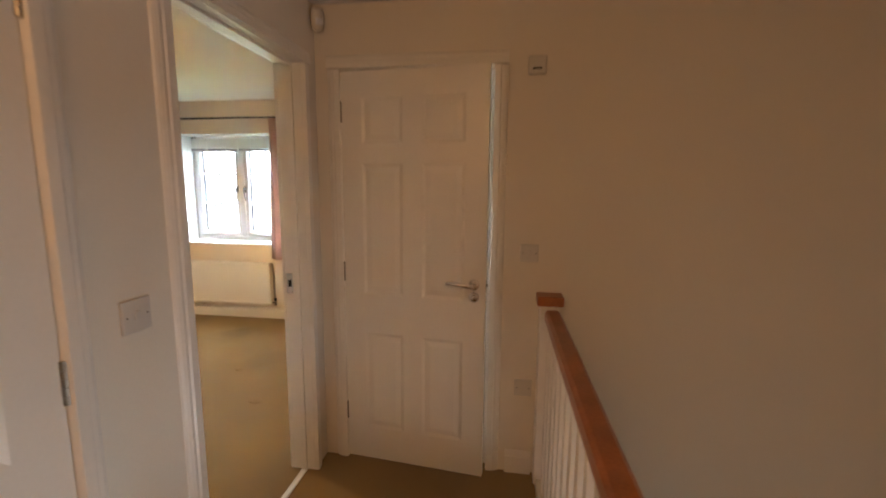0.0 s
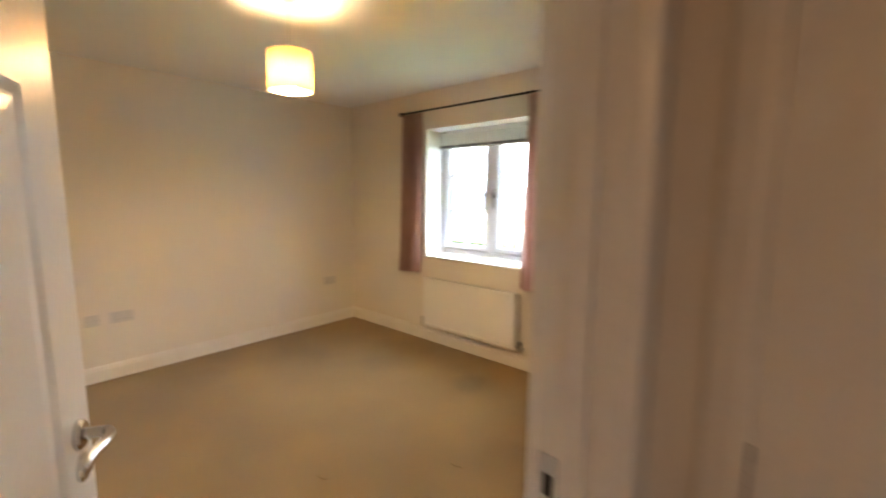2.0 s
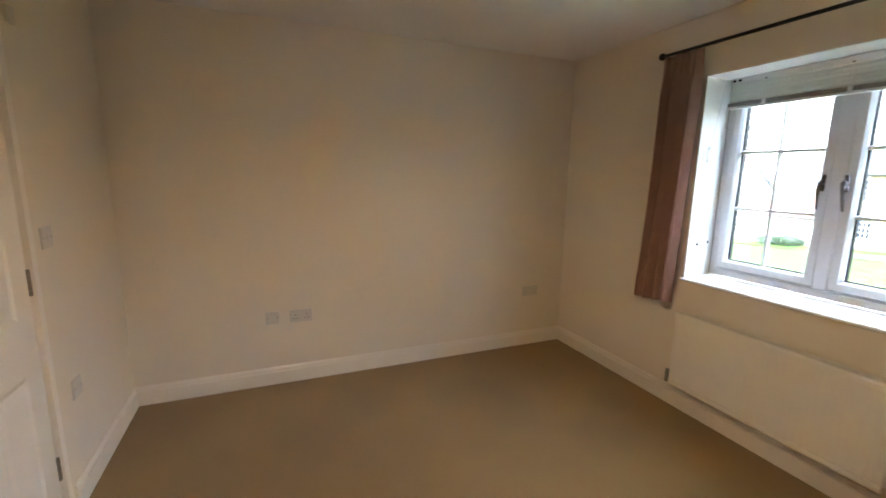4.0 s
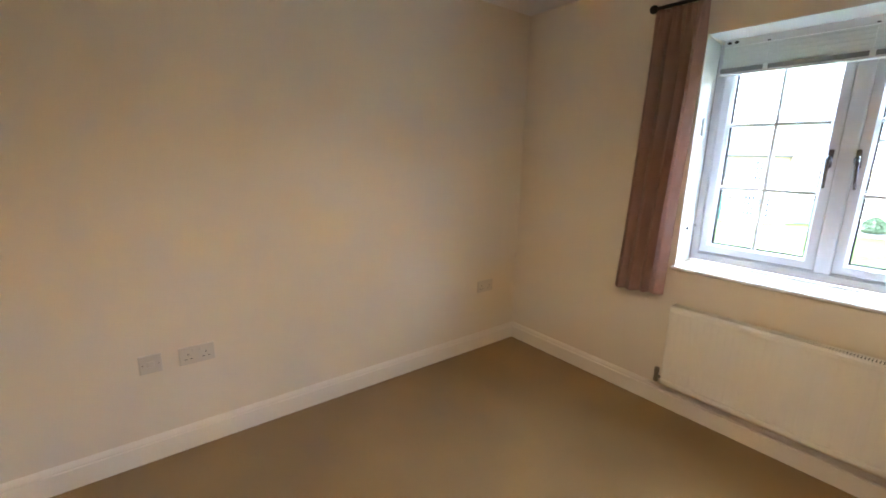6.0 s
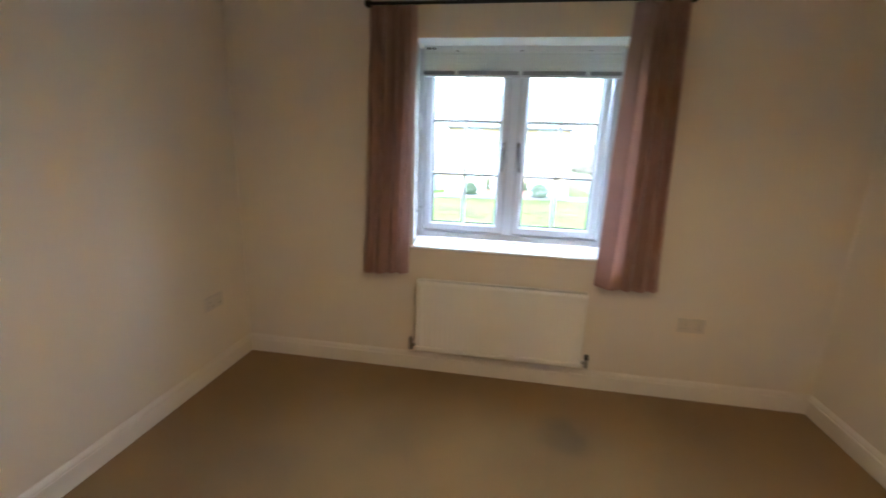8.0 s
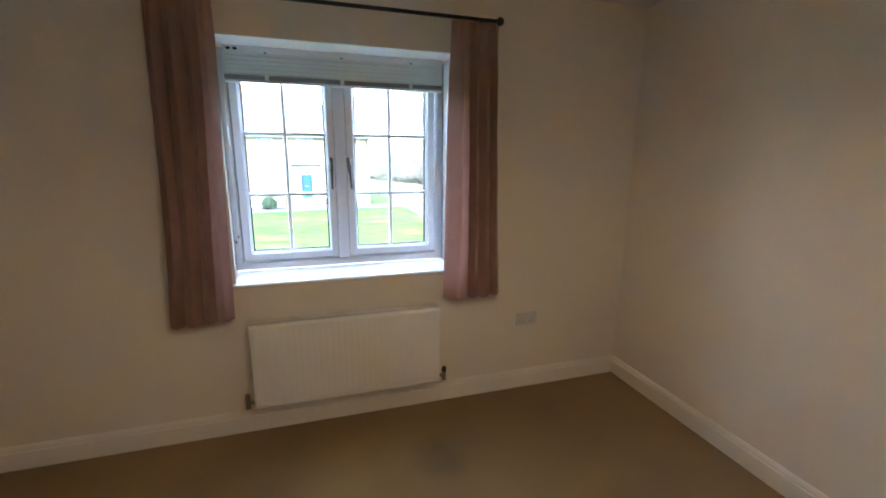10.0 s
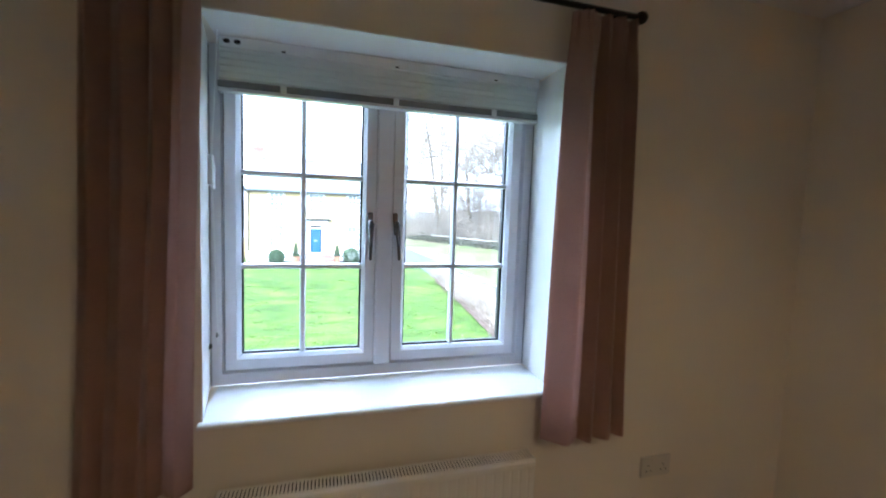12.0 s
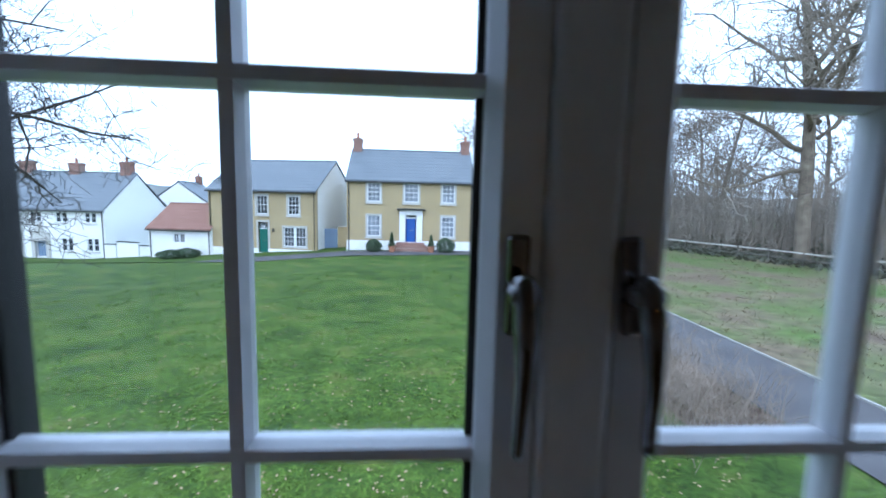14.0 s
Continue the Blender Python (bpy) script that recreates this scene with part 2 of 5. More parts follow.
def bent(bm, pts, radii, seg=12, flat=1.0):
    """A smooth bent bar with rounded ends through the given points; flat below 1 presses it thinner across."""
    P, R = [], []
    n = len(pts)
    for k in range(n - 1):
        p0, p1, p2, p3 = pts[max(k - 1, 0)], pts[k], pts[k + 1], pts[min(k + 2, n - 1)]
        for q in range(6):
            t = q / 6
            P.append(0.5 * ((2 * p1) + (p2 - p0) * t + (2 * p0 - 5 * p1 + 4 * p2 - p3) * t * t + (3 * p1 - p0 - 3 * p2 + p3) * t ** 3))
            R.append(radii[k] + (radii[k + 1] - radii[k]) * t)
    P.append(pts[-1])
    R.append(radii[-1])
    e0, e1 = (P[0] - P[1]).normalized(), (P[-1] - P[-2]).normalized()
    P = [P[0] + e0 * R[0] * .8, P[0] + e0 * R[0] * .5] + P + [P[-1] + e1 * R[-1] * .5, P[-1] + e1 * R[-1] * .8]
    R = [R[0] * .35, R[0] * .8] + R + [R[-1] * .8, R[-1] * .35]
    rings = []
    u = (P[1] - P[0]).orthogonal().normalized()
    for k, (p, r) in enumerate(zip(P, R)):
        d = (P[min(k + 1, len(P) - 1)] - P[max(k - 1, 0)]).normalized()
        u = (u - d * u.dot(d)).normalized()
        w = d.cross(u)
        rings.append([bm.verts.new(p + (u * math.cos(2 * math.pi * s / seg) + w * math.sin(2 * math.pi * s / seg) * flat) * r) for s in range(seg)])
    for a, b in zip(rings, rings[1:]):
        for s in range(seg):
            bm.faces.new((a[s], a[(s + 1) % seg], b[(s + 1) % seg], b[s]))
    bm.faces.new(rings[0][::-1])
    bm.faces.new(rings[-1])
    return bm


def lathe(bm, prof, seg=24, m=None):
    """Turned shape about z from (radius, height) points."""
    rings = []
    for r, h in prof:
        rings.append([bm.verts.new((r * math.cos(2 * math.pi * i / seg), r * math.sin(2 * math.pi * i / seg), h)) for i in range(seg)])
    for a, b in zip(rings, rings[1:]):
        for i in range(seg):
            bm.faces.new((a[i], a[(i + 1) % seg], b[(i + 1) % seg], b[i]))
    bm.faces.new(rings[0][::-1])
    bm.faces.new(rings[-1])
    if m is not None:
        bmesh.ops.transform(bm, matrix=m, verts=[v for r in rings for v in r])
    return bm


def slab(bm, axis, at0, at1, a0, a1, z0, z1, holes=()):
    """A wall of thickness at0..at1 along the other axis from a0 to a1, with openings (b0, b1, zb, zt)."""
    cuts = sorted({a0, a1, *[h[0] for h in holes], *[h[1] for h in holes]})
    for c0, c1 in zip(cuts, cuts[1:]):
        spans = [(z0, z1)]
        for h in holes:
            if h[0] <= c0 and c1 <= h[1]:
                nxt = []
                for s0, s1 in spans:
                    if h[2] > s0:
                        nxt.append((s0, min(h[2], s1)))
                    if h[3] < s1:
                        nxt.append((max(h[3], s0), s1))
                spans = nxt
        for s0, s1 in spans:
            if axis == 'y':
                box(bm, c0, at0, s0, c1, at1, s1)
            else:
                box(bm, at0, c0, s0, at1, c1, s1)
    bmesh.ops.remove_doubles(bm, verts=bm.verts, dist=1e-5)
    seen = {}
    for f in list(bm.faces):
        key = tuple(sorted(tuple(round(c, 4) for c in v.co) for v in f.verts))
        seen.setdefault(key, []).append(f)
    twin = [f for fs in seen.values() if len(fs) > 1 for f in fs]
    if twin:
        bmesh.ops.delete(bm, geom=twin, context='FACES')
    return bm


# ---- plan ----
RW, BW, H, HL = 3.505, -3.155, 2.34, 2.30     # bedroom side wall, back wall, ceiling heights
DW0, DW1 = 3.64, 3.757                        # the wall with the bedroom doorway
FW = -2.2                                     # the wall at the end of the landing
WX0, WX1, WZ0, WZ1 = 1.156, 2.305, 0.815, 2.005
JY0, JY1 = -3.125, -2.35                      # bedroom doorway
DH = 2.0

FX_L, FX_R = 1.114, 2.330                     # the opening widens a little towards the frame
ww = slab(bmesh.new(), 'y', 0.0, 0.004, -0.3, 6.7, -2.9, 2.6, [(WX0, WX1, WZ0, WZ1), (4.1, 4.5, 1.2, 1.8)])
structure("wall_window", slab(ww, 'y', 0.0042, 0.36, -0.3, 6.7, -2.9, 2.6, [(FX_L, FX_R, WZ0, WZ1), (4.1, 4.5, 1.2, 1.8)]), PAINT,
          "cream painted outer wall with a deep window opening", "wall")
structure("wall_left", slab(bmesh.new(), 'x', -0.3, 0.0, BW - .1, 0.0, -0.1, 2.6), PAINT, "cream painted plain bedroom wall", "wall")
structure("wall_right", slab(bmesh.new(), 'x', RW, DW1, -2.05, 0.0, -0.1, 2.6), PAINT, "cream painted bedroom wall beside the window", "wall")
structure("wall_doorway", slab(bmesh.new(), 'x', DW0, DW1, -5.6, -2.05, -0.1, 2.6, [(JY0 - .03, JY1 + .03, -.05, DH + .03), (-4.295, -3.47, -.05, DH + .03)]), PAINT,
          "cream painted landing wall with an open doorway", "wall")
structure("wall_back", slab(bmesh.new(), 'y', BW - .1, BW, -0.3, DW0, -0.1, 2.6, [(0.95, 1.705, -.05, DH + .03)]), PAINT,
          "cream painted bedroom wall with a panel door", "wall")
structure("wall_landing_end", slab(bmesh.new(), 'y', FW, FW + .11, DW1, 6.7, -2.7, 2.6, [(3.855, 4.65, -.05, DH + .03)]), PAINT,
          "cream painted wall at the end of the landing", "wall")
structure("wall_stair", slab(bmesh.new(), 'x', 6.7, 6.8, -5.6, 0.36, -2.7, 2.6), PAINT, "cream painted stairwell wall", "wall")
structure("wall_landing_rear", slab(bmesh.new(), 'y', -5.7, -5.6, DW0, 6.8, -2.7, 2.6), PAINT, "cream painted wall behind the landing", "wall")
structure("wall_cupboard_rear", slab(bmesh.new(), 'y', BW - 0.9, BW - 0.8, -0.3, DW0, -0.1, 2.6), PAINT, "plain wall behind the bedroom", "wall")
structure("wall_under_landing", slab(bmesh.new(), 'x', 4.82, 4.86, -5.6, FW, -2.7, -0.24), PAINT, "plain wall below the landing edge", "wall")
structure("wall_back_room", slab(bmesh.new(), 'x', 4.9, 5.0, FW + .11, 0.0, -0.1, 2.6), PAINT, "plain wall of the room beyond the ajar door", "wall")

structure("ceiling_bedroom", box(bmesh.new(), -0.3, BW, H, DW0, 0.0, H + .1), CEIL, "white painted bedroom ceiling", "ceiling")
structure("ceiling_landing", box(bmesh.new(), DW1, -5.6, HL, 6.7, FW, HL + .1), CEIL, "white painted landing ceiling", "ceiling")
structure("ceiling_back_room", box(bmesh.new(), DW1, FW + .11, HL, 6.7, 0.0, HL + .1), CEIL, "white painted ceiling of the far room", "ceiling")
structure("floor_bedroom", box(bmesh.new(), 0.0, BW, -0.2, 3.70, 0.0, 0.0), CARPET, "beige cut pile carpet, faintly dented and stained", "floor")
structure("floor_landing", box(bmesh.new(), 3.70, -5.6, -0.2, 4.87, FW + .05, 0.0), CARPET, "beige carpet on the landing", "floor")
structure("floor_back_room", box(bmesh.new(), DW1, FW + .05, -0.2, 4.9, 0.0, 0.0), CARPET, "beige carpet beyond the ajar door", "floor")
structure("floor_hall", box(bmesh.new(), 3.7, -5.6, -2.8, 6.7, FW, -2.7), CARPET, "carpeted floor at the foot of the stairwell", "floor")

SKIRT = [(0, 0), (0.018, 0), (0.018, 0.086), (0.0165, 0.090), (0.0115, 0.0905), (0.0115, 0.0945), (0.0140, 0.095), (0.0135, 0.101), (0.010, 0.110), (0.006, 0.116), (0.005, 0.119), (0, 0.119)]


def skirting(p0, p1, side, label="cream gloss moulded skirting board"):
    structure("baseboard", sweep(bmesh.new(), SKIRT, p0, p1, side), GLOSS, label, "skirting board")


skirting((0, BW, 0), (0, 0, 0), (1, 0, 0))
skirting((0.0145, 0, 0), (RW, 0, 0), (0, -1, 0))
skirting((RW, -0.0145, 0), (RW, -2.05, 0), (-1, 0, 0))
skirting((0.0145, BW, 0), (0.885, BW, 0), (0, 1, 0))
skirting((1.77, BW, 0), (3.63, BW, 0), (0, 1, 0))
skirting((4.72, FW, 0), (4.85, FW, 0), (0, -1, 0))
skirting((DW1, -3.43, 0), (DW1, -3.195, 0), (1, 0, 0))

ARCH = [(0, 0.0), (0.018, 0.004), (0.018, 0.030), (0.014, 0.036), (0.014, 0.046), (0.010, 0.056), (0.006, 0.062), (0, 0.066)]


def architrave(axis, at, side, a0, a1, top):
    """Moulded trim round an opening: two uprights and a head on one face of a wall."""
    e = thing("trim", (0, 0, 0), "cream gloss moulded architrave round a doorway", "architrave", kind="structure")
    s = Vector((side, 0, 0)) if axis == 'x' else Vector((0, side, 0))

    def P(a, z):
        return (at, a, z) if axis == 'x' else (a, at, z)
    al = Vector((0, 1, 0)) if axis == 'x' else Vector((1, 0, 0))
    part("upright", sweep(bmesh.new(), ARCH, P(a0, 0), P(a0, top), s, -al), GLOSS, e)
    part("upright", sweep(bmesh.new(), ARCH, P(a1, 0), P(a1, top), s, al), GLOSS, e)
    part("head", sweep(bmesh.new(), ARCH, P(a0 - .066, top + .001), P(a1 + .066, top + .001), s, (0, 0, 1)), GLOSS, e)
    return e


def lining(axis, f0, f1, a0, a1, top, stop=None):
    """Door lining boards inside an opening, with a stop bead; a0..a1 is the clear opening."""
    e = thing("door_frame", (0, 0, 0), "cream gloss painted door lining", "door frame", kind="structure")

    def B(bm, x0, b0, z0, x1, b1, z1):
        return box(bm, x0, b0, z0, x1, b1, z1, .002) if axis == 'x' else box(bm, b0, x0, z0, b1, x1, z1, .002)
    part("jamb", B(bmesh.new(), f0, a0 - .029, 0, f1, a0, top), GLOSS, e)
    part("jamb", B(bmesh.new(), f0, a1, 0, f1, a1 + .029, top), GLOSS, e)
    part("head", B(bmesh.new(), f0, a0 - .029, top, f1, a1 + .029, top + .029), GLOSS, e)
    if stop:
        s0, s1 = stop
        part("stop_bead", B(bmesh.new(), s0, a0, 0, s1, a0 + .012, top - .012), GLOSS, e)
        part("stop_bead", B(bmesh.new(), s0, a1 - .012, 0, s1, a1, top - .012), GLOSS, e)
        part("stop_bead", B(bmesh.new(), s0, a0, top - .012, s1, a1, top), GLOSS, e)
    return e


architrave('x', DW1, 1, JY0, JY1, DH)
architrave('x', DW0, -1, JY0, JY1, DH)
bed_lining = lining('x', DW0, DW1, JY0, JY1, DH, (DW0 + .045, DW0 + .075))
architrave('y', FW, -1, 3.885, 4.62, DH + .003)
lining('y', FW, FW + .11, 3.885, 4.62, DH + .003, (FW + .04, FW + .07))
architrave('x', DW1, 1, -4.265, -3.5, DH)
lining('x', DW0, DW1, -4.265, -3.5, DH, (DW1 - .07, DW1 - .045))
architrave('y', BW, 1, 0.98, 1.675, DH)
lining('y', BW - .1, BW, 0.98, 1.675, DH, (BW - .07, BW - .045))


# ---- doors ----
def leaf_mesh(w, h, t=0.035):
    """A moulded six-panel leaf: x 0..w from the hinge, y -t..0, raised and fielded panels on both faces."""
    bm = bmesh.new()
    st, mid = 0.105 * w / 0.726, 0.095 * w / 0.726
    pw = (w - 2 * st - mid) / 2
    xs = [0, st, st + pw, st + pw + mid, w - st, w]
    zs = [0, 0.175, 0.70, 0.90, 1.555, 1.645, 1.865, h]
    for y, flip in ((-t, False), (0.0, True)):
        g = [[bm.verts.new((x, y, z)) for x in xs] for z in zs]
        pan = []
        for j in range(len(zs) - 1):
            for i in range(len(xs) - 1):
                q = [g[j][i], g[j][i + 1], g[j + 1][i + 1], g[j + 1][i]]
                f = bm.faces.new(q[::-1] if flip else q)
                if i in (1, 3) and j in (1, 3, 5):
                    pan.append(f)
        bm.normal_update()
        for f in pan:
            for th, dep in ((0.006, -0.0015), (0.010, -0.003), (0.006, 0.0), (0.022, 0.0025)):
                bmesh.ops.inset_individual(bm, faces=[f], thickness=th, depth=dep, use_even_offset=True)
    for x in (0, w):
        bm.faces.new([bm.verts.new(c) for c in ((x, -t, 0), (x, 0, 0), (x, 0, h), (x, -t, h))])
    for z in (0, h):
        bm.faces.new([bm.verts.new(c) for c in ((0, -t, z), (w, -t, z), (w, 0, z), (0, 0, z))])
    bmesh.ops.remove_doubles(bm, verts=bm.verts, dist=1e-5)
    return bm


def lever_set(door, x, y, out, toward, keyhole=True):
    """Chrome rose, curved lever and lower escutcheon on one face of a leaf."""
    rot = Matrix.Rotation(radians(90 if out < 0 else -90), 4, 'X')
    hnd = part("door_handle", lathe(bmesh.new(), [(0.026, 0), (0.026, 0.006), (0.023, 0.010), (0.010, 0.011), (0.009, 0.045), (0.0, 0.046)], 24,
                                    Matrix.Translation((x, y, 0.985)) @ rot), CHROME, door, "satin chrome lever handle", smooth=False)
    bm = bmesh.new()
    pts = [Vector((x, y + out * .042, 0.985)), Vector((x + toward * .022, y + out * .050, .986)), Vector((x + toward * .06, y + out * .052, .992)),
           Vector((x + toward * .10, y + out * .048, .996)), Vector((x + toward * .125, y + out * .046, .993))]
    bent(bm, pts, (.009, .010, .009, .008, .0075), 14)
    part("lever", bm, CHROME, hnd, smooth=True)
    if keyhole:
        part("escutcheon", lathe(bmesh.new(), [(0.025, 0), (0.025, 0.005), (0.021, 0.009), (0.012, 0.010), (0.010, 0.014), (0, 0.015)], 24,
                                 Matrix.Translation((x, y, 0.925)) @ rot), CHROME, door)


def hinge(door, z, y, x=0.0):
    bm = bmesh.new()
    for k in range(5):
        cyl(bm, (x - .003, y, z - .05 + k * .02 + .0008), (x - .003, y, z - .05 + (k + 1) * .02 - .0008), .0075, seg=10)
    box(bm, x - .001, y, z - .05, x + .0015, y + (.03 if y < -.01 else -.03), z + .05)
    part("hinge", bm, STEEL, door)


def panel_door(name, m, w, h, label, levers, hinge_y, kind="structure"):
    d = thing(name, m, label, "door", kind=kind)
    part("leaf", leaf_mesh(w, h), GLOSS, d)
    for out in levers:
        lever_set(d, w - .055, 0.0 if out > 0 else -.035, out, -1)
    for z in (0.26, 1.015, 1.80):
        hinge(d, z, hinge_y)
    bm = box(bmesh.new(), w - .0005, -.029, .95, w + .0015, -.006, 1.01)
    box(bm, w + .001, -.023, .975, w + .009, -.012, .99, .002)
    part("latch_plate", bm, CHROME, d)
    return d


# ajar: opens towards the landing, hinged by the corner
panel_door("door_ajar", pose(3.888, FW + .031, 0.008, 0, 0, -6.2), 0.726, 1.985, "cream six-panel door standing slightly ajar", (-1, 1), -.037)
# bedroom door, swung into the bedroom
panel_door("door_bedroom", pose(DW0 - .003, JY0 + .003, 0.008, 0, 0, 90 + 65.5), 0.768, 1.985, "cream six-panel bedroom door standing open", (-1, 1), 0.002)
# cupboard on the landing, closed: hinge at its far end
panel_door("door_cupboard", Matrix.Translation((DW1 - .001, -3.503, 0.008)) @ Matrix.Rotation(radians(-90), 4, 'Z'),
           0.758, 1.985, "closed cream six-panel cupboard door on the landing", (1,), 0.002)
bd = panel_door("door_back", Matrix.Translation((0.983, BW - .001, 0.008)), 0.689, 1.985, "closed cream six-panel door in the bedroom", (1,), 0.002)

strike = part("strike_plate", box(bmesh.new(), 3.645, JY1 - .0015, .93, 3.675, JY1 + .001, 1.03, .0005), CHROME, bed_lining, "chrome strike plate")
part("latch_hole", box(bmesh.new(), 3.654, JY1 - .0030, .965, 3.668, JY1 - .0012, .998), DARK, strike)
tagged(link("threshold_bar", sweep(bmesh.new(), [(-.016, 0), (.016, 0), (.011, .005), (-.011, .005)], (3.70, JY0, 0.001), (3.70, JY1, 0.001), (1, 0, 0)), BRASSBAR),
       "bright metal carpet threshold bar in the doorway", "threshold bar")

# ---- window ----
YF = 0.262       # inner face of the frame
win = thing("window_1", (0, 0, 0), "white plastic casement window with two sashes and glazing bars", "window", kind="structure")


def frame_ring(x0, x1, z0, z1, w, y0, y1, bev=.006):
    bm = bmesh.new()
    o = [(x0, z0), (x1, z0), (x1, z1), (x0, z1)]
    i = [(x0 + w, z0 + w), (x1 - w, z0 + w), (x1 - w, z1 - w), (x0 + w, z1 - w)]
    # inner edge is sloped towards the glass
    fo = [bm.verts.new((x, y0, z)) for x, z in o]
    fm = [bm.verts.new((x + (bev * 2 if k in (0, 3) else -bev * 2) * -1 * 1, y0, z + (bev * 2 if k in (0, 1) else -bev * 2) * -1)) for k, (x, z) in enumerate(i)]
    fi = [bm.verts.new((x, y0 + .016, z)) for x, z in i]
    bi = [bm.verts.new((x, y1, z)) for x, z in i]
    bo = [bm.verts.new((x, y1, z)) for x, z in o]
    for k in range(4):
        n = (k + 1) % 4
        for a, b in ((fo, fm), (fm, fi), (fi, bi), (bi, bo), (bo, fo)):
            bm.faces.new((a[k], a[n], b[n], b[k]))
    return bm


part("frame", frame_ring(FX_L + .001, FX_R - .001, .832, WZ1 - .002, .050, YF + .012, YF + .075), UPVC, win)
# thin dark strips draw the shadow line at the joint of frame and reveal
for x in (FX_L + .0035, FX_R - .0065):
    part("joint_shadow_strip", box(bmesh.new(), x, YF + .0098, .834, x + .003, YF + .0118, WZ1 - .006), BLINDRAIL, win)
part("mullion", box(bmesh.new(), 1.683, YF - .006, .876, 1.747, YF + .070, WZ1 - .054, .008), UPVC, win)
for sx0, sx1, bx, hx, tilt in ((1.166, 1.681, 1.421, 1.660, 0.0), (1.749, 2.267, 2.000, 1.757, -5.0)):
    bm = frame_ring(sx0, sx1, .888, 1.962, .048, YF, YF + .062)
    sash = part("sash", bm, UPVC, win)
    gx0, gx1 = sx0 + .044, sx1 - .044
    part("glass", box(bmesh.new(), gx0, YF + .040, .930, gx1, YF + .044, 1.912), GLASS, sash).visible_shadow = False
    bm = bmesh.new()
    for (a0, c0, a1, c1) in ((sx0 + .046, .934, sx0 + .055, 1.912), (sx1 - .055, .934, sx1 - .046, 1.912), (sx0 + .046, .934, sx1 - .046, .943)):
        box(bm, a0, YF + .034, c0, a1, YF + .0395, c1)
    part("gasket", bm, GASKET_SHADOW, sash)
    # black ring draws the shadow gap between sash and frame
    part("sash_shadow_gap", frame_ring(sx0 - .004, sx1 + .004, .884, 1.966, .006, YF + .0105, YF + .0118, 0), GASKET_SHADOW, sash)
    # black liner: the glazing spacer together with the rebate's shadow, drawn in colour
    bm = bmesh.new()
    for (a0, c0, a1, c1) in ((sx0 + .0482, .936, sx0 + .0500, 1.914), (sx1 - .0500, .936, sx1 - .0482, 1.914), (sx0 + .05, .936, sx1 - .05, .938), (sx0 + .05, 1.912, sx1 - .05, 1.914)):
        box(bm, a0, YF + .0445, c0, a1, YF + .068, c1)
    part("spacer_and_shadow", bm, GASKET_SHADOW, sash)
    BAR = [(-.010, .0), (-.006, -.012), (.006, -.012), (.010, 0), (.010, .0125), (-.010, .0125)]
    for z in (1.256, 1.587):
        part("glazing_bar", sweep(bmesh.new(), [(u, v) for u, v in BAR], (gx0, YF + .032, z), (gx1, YF + .032, z), (0, 0, 1), (0, 1, 0)), UPVC, sash)
    part("glazing_bar", sweep(bmesh.new(), BAR, (bx, YF + .0325, .932), (bx, YF + .0325, 1.912), (1, 0, 0), (0, 1, 0)), UPVC, sash)
    hm = Matrix.Translation((hx, YF - .002, 1.416)) @ Matrix.Rotation(radians(tilt), 4, 'Y')
    hb = box(bmesh.new(), -.0095, -.010, -.038, .0095, 0.0, .046, .004)
    hnd = part("window_handle", hb, HANDLE, sash, "polished chrome casement handle", loc=hm)
    bm = bmesh.new()
    cyl(bm, (0, -.008, 0), (0, -.032, 0), .012, .011, 16)
    pts = [Vector((0, -.030, .010)), Vector((0, -.038, -.015)), Vector((0, -.040, -.06)), Vector((0, -.034, -.10)), Vector((0, -.030, -.128))]
    bent(bm, pts, (.0095, .0105, .0070, .0062, .0055), 14)
    lathe(bm, [(.0125, 0), (.0125, .004), (.010, .006), (0, .0065)], 18, Matrix.Translation((0, -.033, 0)) @ Matrix.Rotation(radians(90), 4, 'X'))
    part("lever", bm, HANDLE, hnd, smooth=True)
bm = box(bmesh.new(), 1.53, YF - .002, 1.958, 1.93, YF + .013, 1.985, .003)
vent = part("trickle_vent", bm, UPVC, win)
for k in range(9):
    part("vent_slot", box(bmesh.new(), 1.55 + k * .041, YF - .0035, 1.968, 1.578 + k * .041, YF - .0015, 1.974), GASKET_SHADOW, vent)

sill = sweep(bmesh.new(), [(-.262, 0), (.012, 0), (.020, .004), (.022, .010), (.020, .016), (.012, .020), (-.262, .020)], (WX0 - .012, 0, .812), (WX1 + .012, 0, .812), (0, -1, 0))
structure("window_sill", sill, REVEAL, "white gloss window board with rounded nosing", "window sill")
# white plaster linings of the deep window opening
for xf, xb, xo in ((WX0, FX_L + .003, FX_L), (WX1, FX_R - .003, FX_R)):
    pl = [(xo, .0044), (xf, .0044), (xb, YF + .012), (xo, YF + .012)]
    bm = bmesh.new()
    lo_v = [bm.verts.new((x, y, .832)) for x, y in pl]
    hi_v = [bm.verts.new((x, y, WZ1)) for x, y in pl]
    for k in range(4):
        bm.faces.new((lo_v[k], lo_v[(k + 1) % 4], hi_v[(k + 1) % 4], hi_v[k]))
    bm.faces.new(lo_v[::-1])
    bm.faces.new(hi_v)
    structure("reveal", bm, REVEAL, "white painted lining of the deep window opening", "window reveal")
structure("reveal", box(bmesh.new(), WX0 + .001, 0.002, WZ1 - .004, WX1 - .001, YF + .012, WZ1), REVEAL, "white painted lining of the deep window opening", "window reveal")


